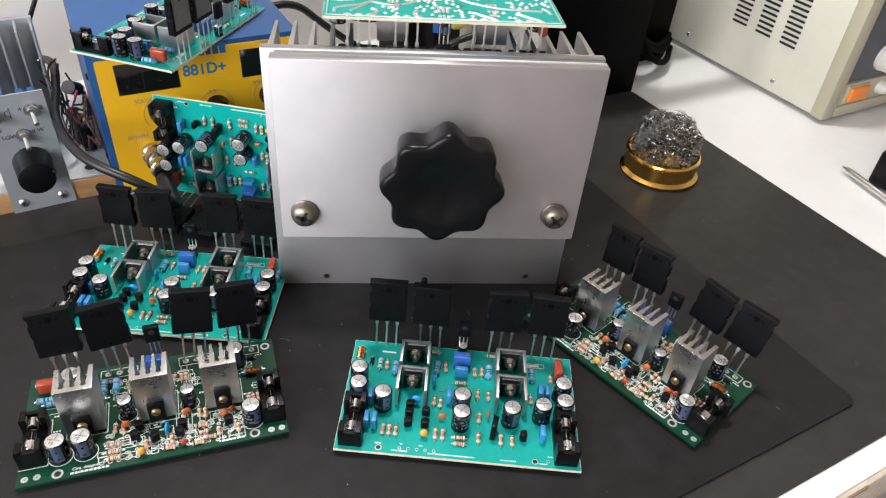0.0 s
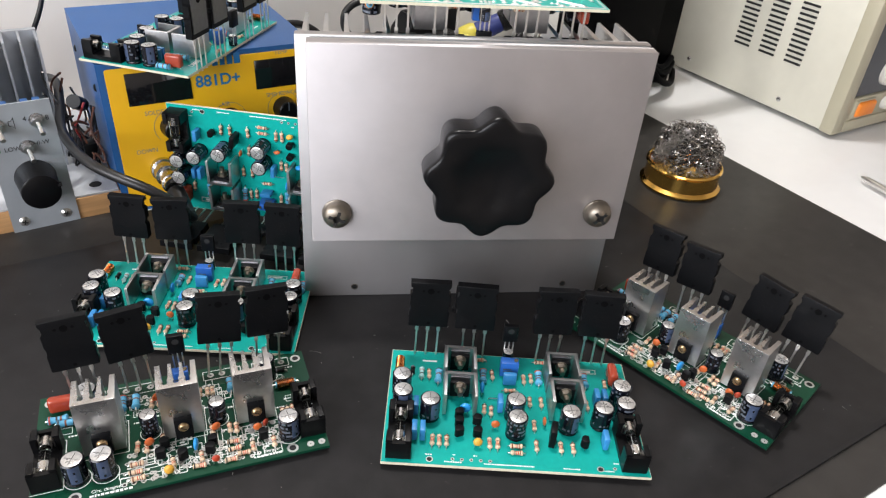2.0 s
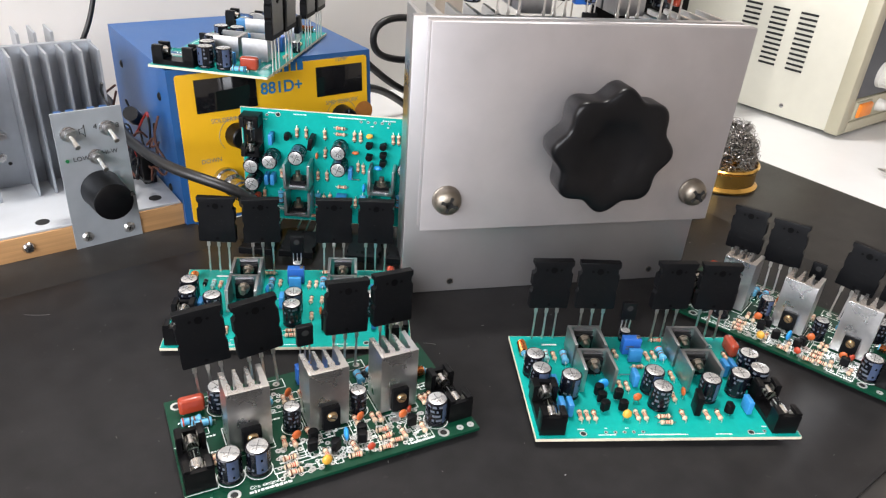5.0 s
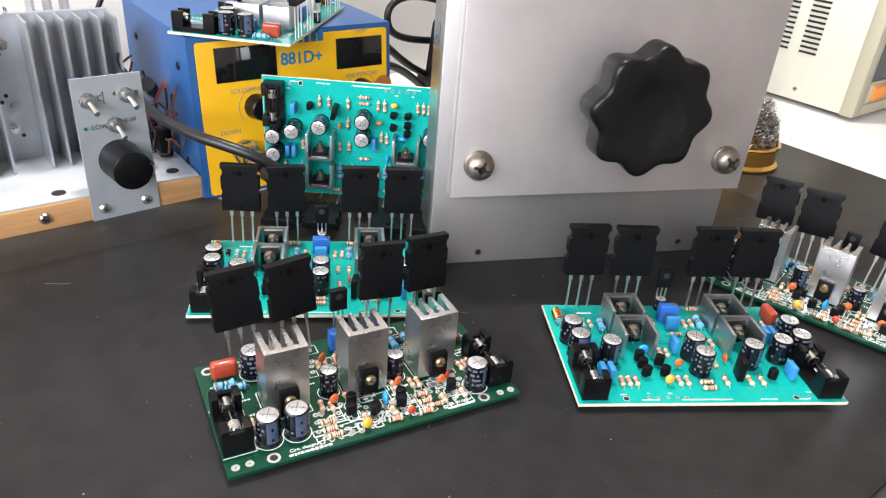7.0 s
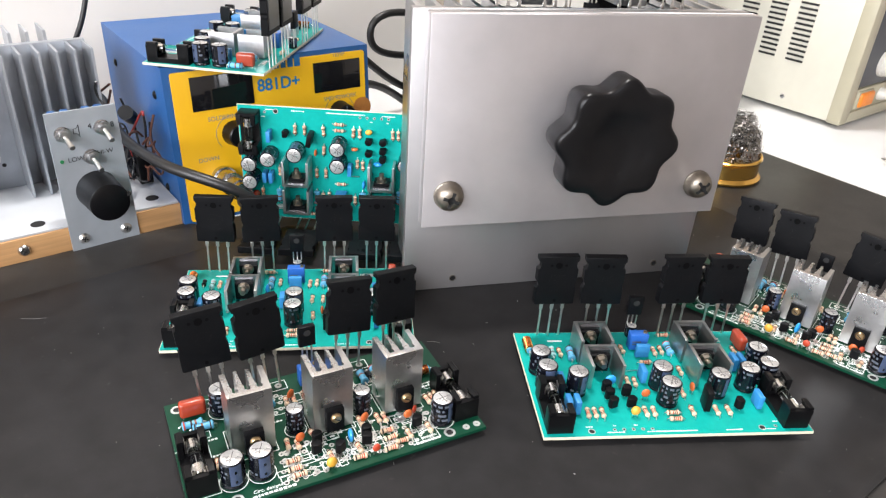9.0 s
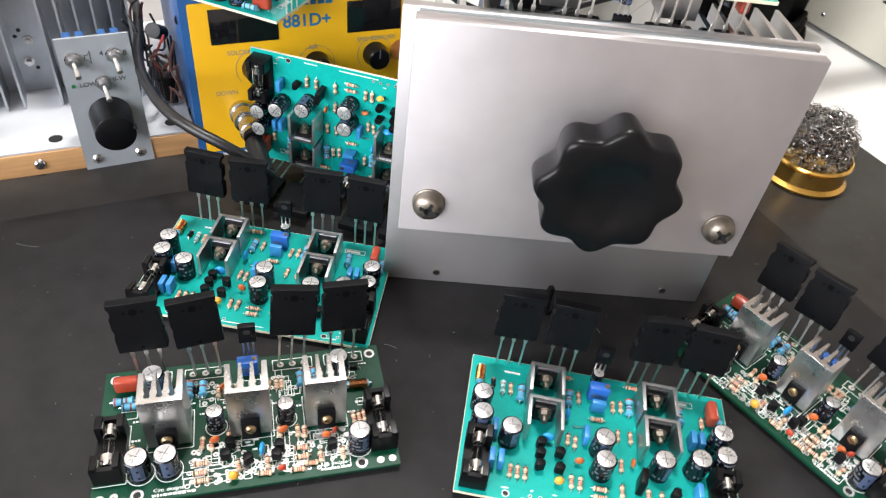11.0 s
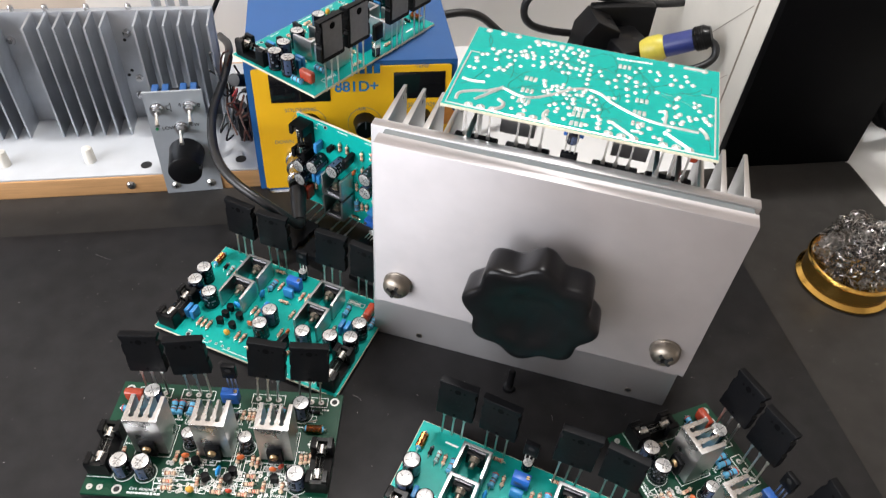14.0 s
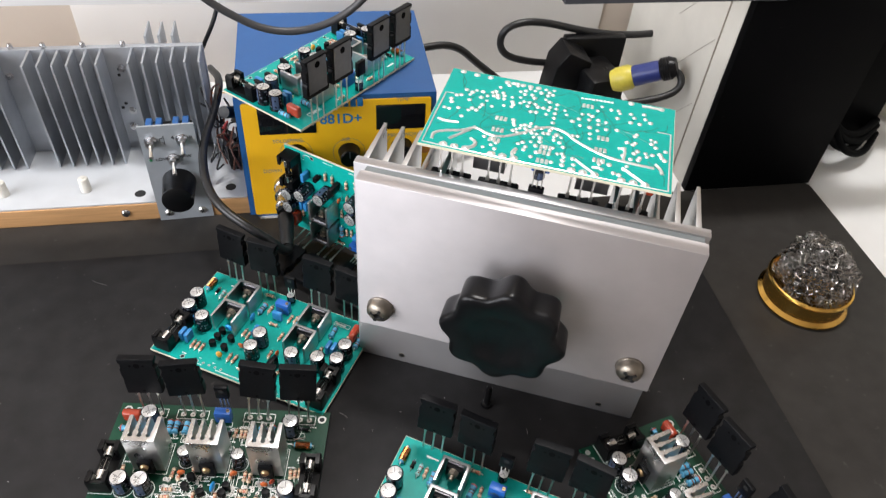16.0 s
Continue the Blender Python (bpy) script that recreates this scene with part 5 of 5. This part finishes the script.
for x in (0.064, 0.115, 0.166):
    part("adjust_knob", dk, supply, pose(x, -0.005, 0.062), "ribbed off-white adjustment knob")
jack = Kit().lathe([(0, 0.010), (0.004, 0.010), (0.0045, 0.009), (0.0060, 0.006), (0.0070, 0.0)], WHITE_P, 20, pose(0, 0, 0, 90, 0, 0)).mesh("output_post")
for x in (0.080, 0.12, 0.16):
    part("output_post", jack, supply, pose(x, -0.006, 0.0275))
for x in (0.03, 0.23):
    for y in (0.03, 0.205):
        part("rubber_foot", Kit().cyl((x, y, 0.0), (x, y, 0.0055), 0.009, PLASTIC, 18, 0.0075), supply)


# ---- black cabinet, iron holder and other things behind ----
cab = thing("cabinet_box", on_desk(0.322, 0.2845, -0.004), "black cabinet with a cream side panel standing on the desk", "cabinet")
part("front_panel", Kit().box((0.062, 0.004, 0.094), (0.124, 0.008, 0.188), BOX_BLACK, 0.0008), cab, label="black vinyl front panel")
carc = Kit().box((0.062, 0.1, 0.094), (0.1236, 0.183, 0.1876), BOX_SIDE, 0.0006)
carc.box((-0.0003, 0.030, 0.094), (0.0008, 0.0012, 0.187), GREY_TEXT)
part("carcass", carc, cab, label="cream laminate cabinet body")
grain = Kit()
for a, b in (((0.040, 0.178), (0.10, 0.12)), ((0.035, 0.13), (0.11, 0.05)), ((0.035, 0.07), (0.08, 0.02))):
    grain.tube([(-0.0001, a[0], a[1]), (-0.0001, b[0], b[1])], 0.00025, GREY_TEXT, 4)
part("scratches", grain, cab)
tagged(part("dark_case", Kit().box((0.4945, 0.388, 0.089), (0.088, 0.10, 0.186), BOX_BLACK, 0.004), at=AXES), "tall black case standing beside the cabinet", "case")
bundle = thing("cable_bundle", on_desk(0.460, 0.336, 0.012), "bundle of black cables hanging from the black case", "cable")
away = on_desk(0.468, 0.341, 0.05).inverted()
for a, b, c in ((0.0, 0.0, 0.0), (0.006, 0.003, 0.006), (0.010, -0.003, -0.004), (0.003, 0.006, 0.012)):
    part("cable", Kit().tube([away @ on_desk(*p).translation for p in ((0.468 + a, 0.341, 0.095 + c), (0.464 + a, 0.322 + b, 0.088 + c), (0.468 + a, 0.310 + b, 0.072 + c), (0.484 + a, 0.308 + b, 0.058 + c), (0.510 + a, 0.316 + b, 0.050 + c), (0.540 + a, 0.341, 0.052 + c))], 0.0034, BOX_BLACK, 10, 3), bundle)

holder = thing("iron_holder", on_desk(0.222, 0.355, -0.004), "black plastic soldering iron holder with iron", "iron holder")
part("base", Kit().box((0.035, 0.035, 0.012), (0.085, 0.075, 0.024), PLASTIC, 0.004), holder)
part("upright", Kit().prism([(0.0, 0.0), (0.032, 0.0), (0.038, 0.058), (0.016, 0.068), (0.006, 0.054)], 0.0, 0.030, PLASTIC, pose(-0.012, 0.052, 0.02, 90, 0, 0), 0.001), holder)
part("cradle", Kit().box((0.034, 0.022, 0.046), (0.034, 0.044, 0.054), PLASTIC, 0.004, rot=(0, 0, 10)).box((0.040, 0.060, 0.06), (0.060, 0.012, 0.050), PLASTIC, 0.003), holder)
iron = thing("soldering_iron", on_desk(0.269, 0.357, 0.069) @ frame_of((0.033, -0.016, 0.019)) @ Matrix.Diagonal((0.88, 0.88, 0.84, 1)), "blue soldering iron with yellow collar resting in its holder", "soldering iron")
part("collar", Kit().lathe([(0, -0.010), (0.010, -0.009), (0.0125, -0.002), (0.0125, 0.010), (0.0105, 0.014)], IRON_YELLOW, 28), iron, label="yellow plastic collar")
part("grip", Kit().lathe([(0.0102, 0.0135), (0.0104, 0.016), (0.0100, 0.038), (0.0096, 0.042)], IRON_BLUE, 28), iron, label="blue grip")
tail = Kit().lathe([(0.0098, 0.0415), (0.0112, 0.043), (0.0112, 0.052), (0.0085, 0.058), (0, 0.059)], PLASTIC, 28)
for k in range(4):
    tail.lathe([(0.0112, 0.0435 + 0.0024 * k), (0.0117, 0.0443 + 0.0024 * k), (0.0112, 0.0451 + 0.0024 * k)], PLASTIC, 28)
part("end_cap", tail, iron)
tagged(part("iron_lead", Kit().tube([on_desk(*p).translation for p in ((0.306, 0.339, 0.088), (0.313, 0.334, 0.084), (0.312, 0.329, 0.075), (0.298, 0.327, 0.068), (0.278, 0.331, 0.062), (0.252, 0.340, 0.052), (0.235, 0.36, 0.035))], 0.0032, CABLE, 10, 3)), "black lead hanging from the soldering iron", "cable")

sd = thing("screwdriver", on_desk(0.523, 0.085, -0.004) @ pose(0, 0, 0.0055, 0, 0, -100), "screwdriver with a bright steel shaft lying on the desk", "screwdriver")
part("shaft", Kit().lathe([(0, 0.0), (0.0008, 0.0), (0.0026, 0.006), (0.0028, 0.012), (0.0028, 0.09)], TIN, 16, pose(0, 0, 0, 0, 90, 0)), sd)
part("handle", Kit().lathe([(0.004, 0.088), (0.010, 0.092), (0.012, 0.11), (0.010, 0.14), (0.012, 0.18), (0, 0.185)], PLASTIC, 20, pose(0, 0, 0.0065, 0, 90, 0)), sd)
meter = thing("black_case", on_desk(0.575, 0.045, -0.004), "black plastic instrument case at the desk's side", "case")
part("shell", Kit().box((0.0, 0.0, 0.017), (0.085, 0.055, 0.034), PLASTIC, 0.004, rot=(0, 0, 12)).box((0.003, 0.001, 0.0495), (0.079, 0.050, 0.033), PLASTIC, 0.004, rot=(0, 0, 12)), meter)
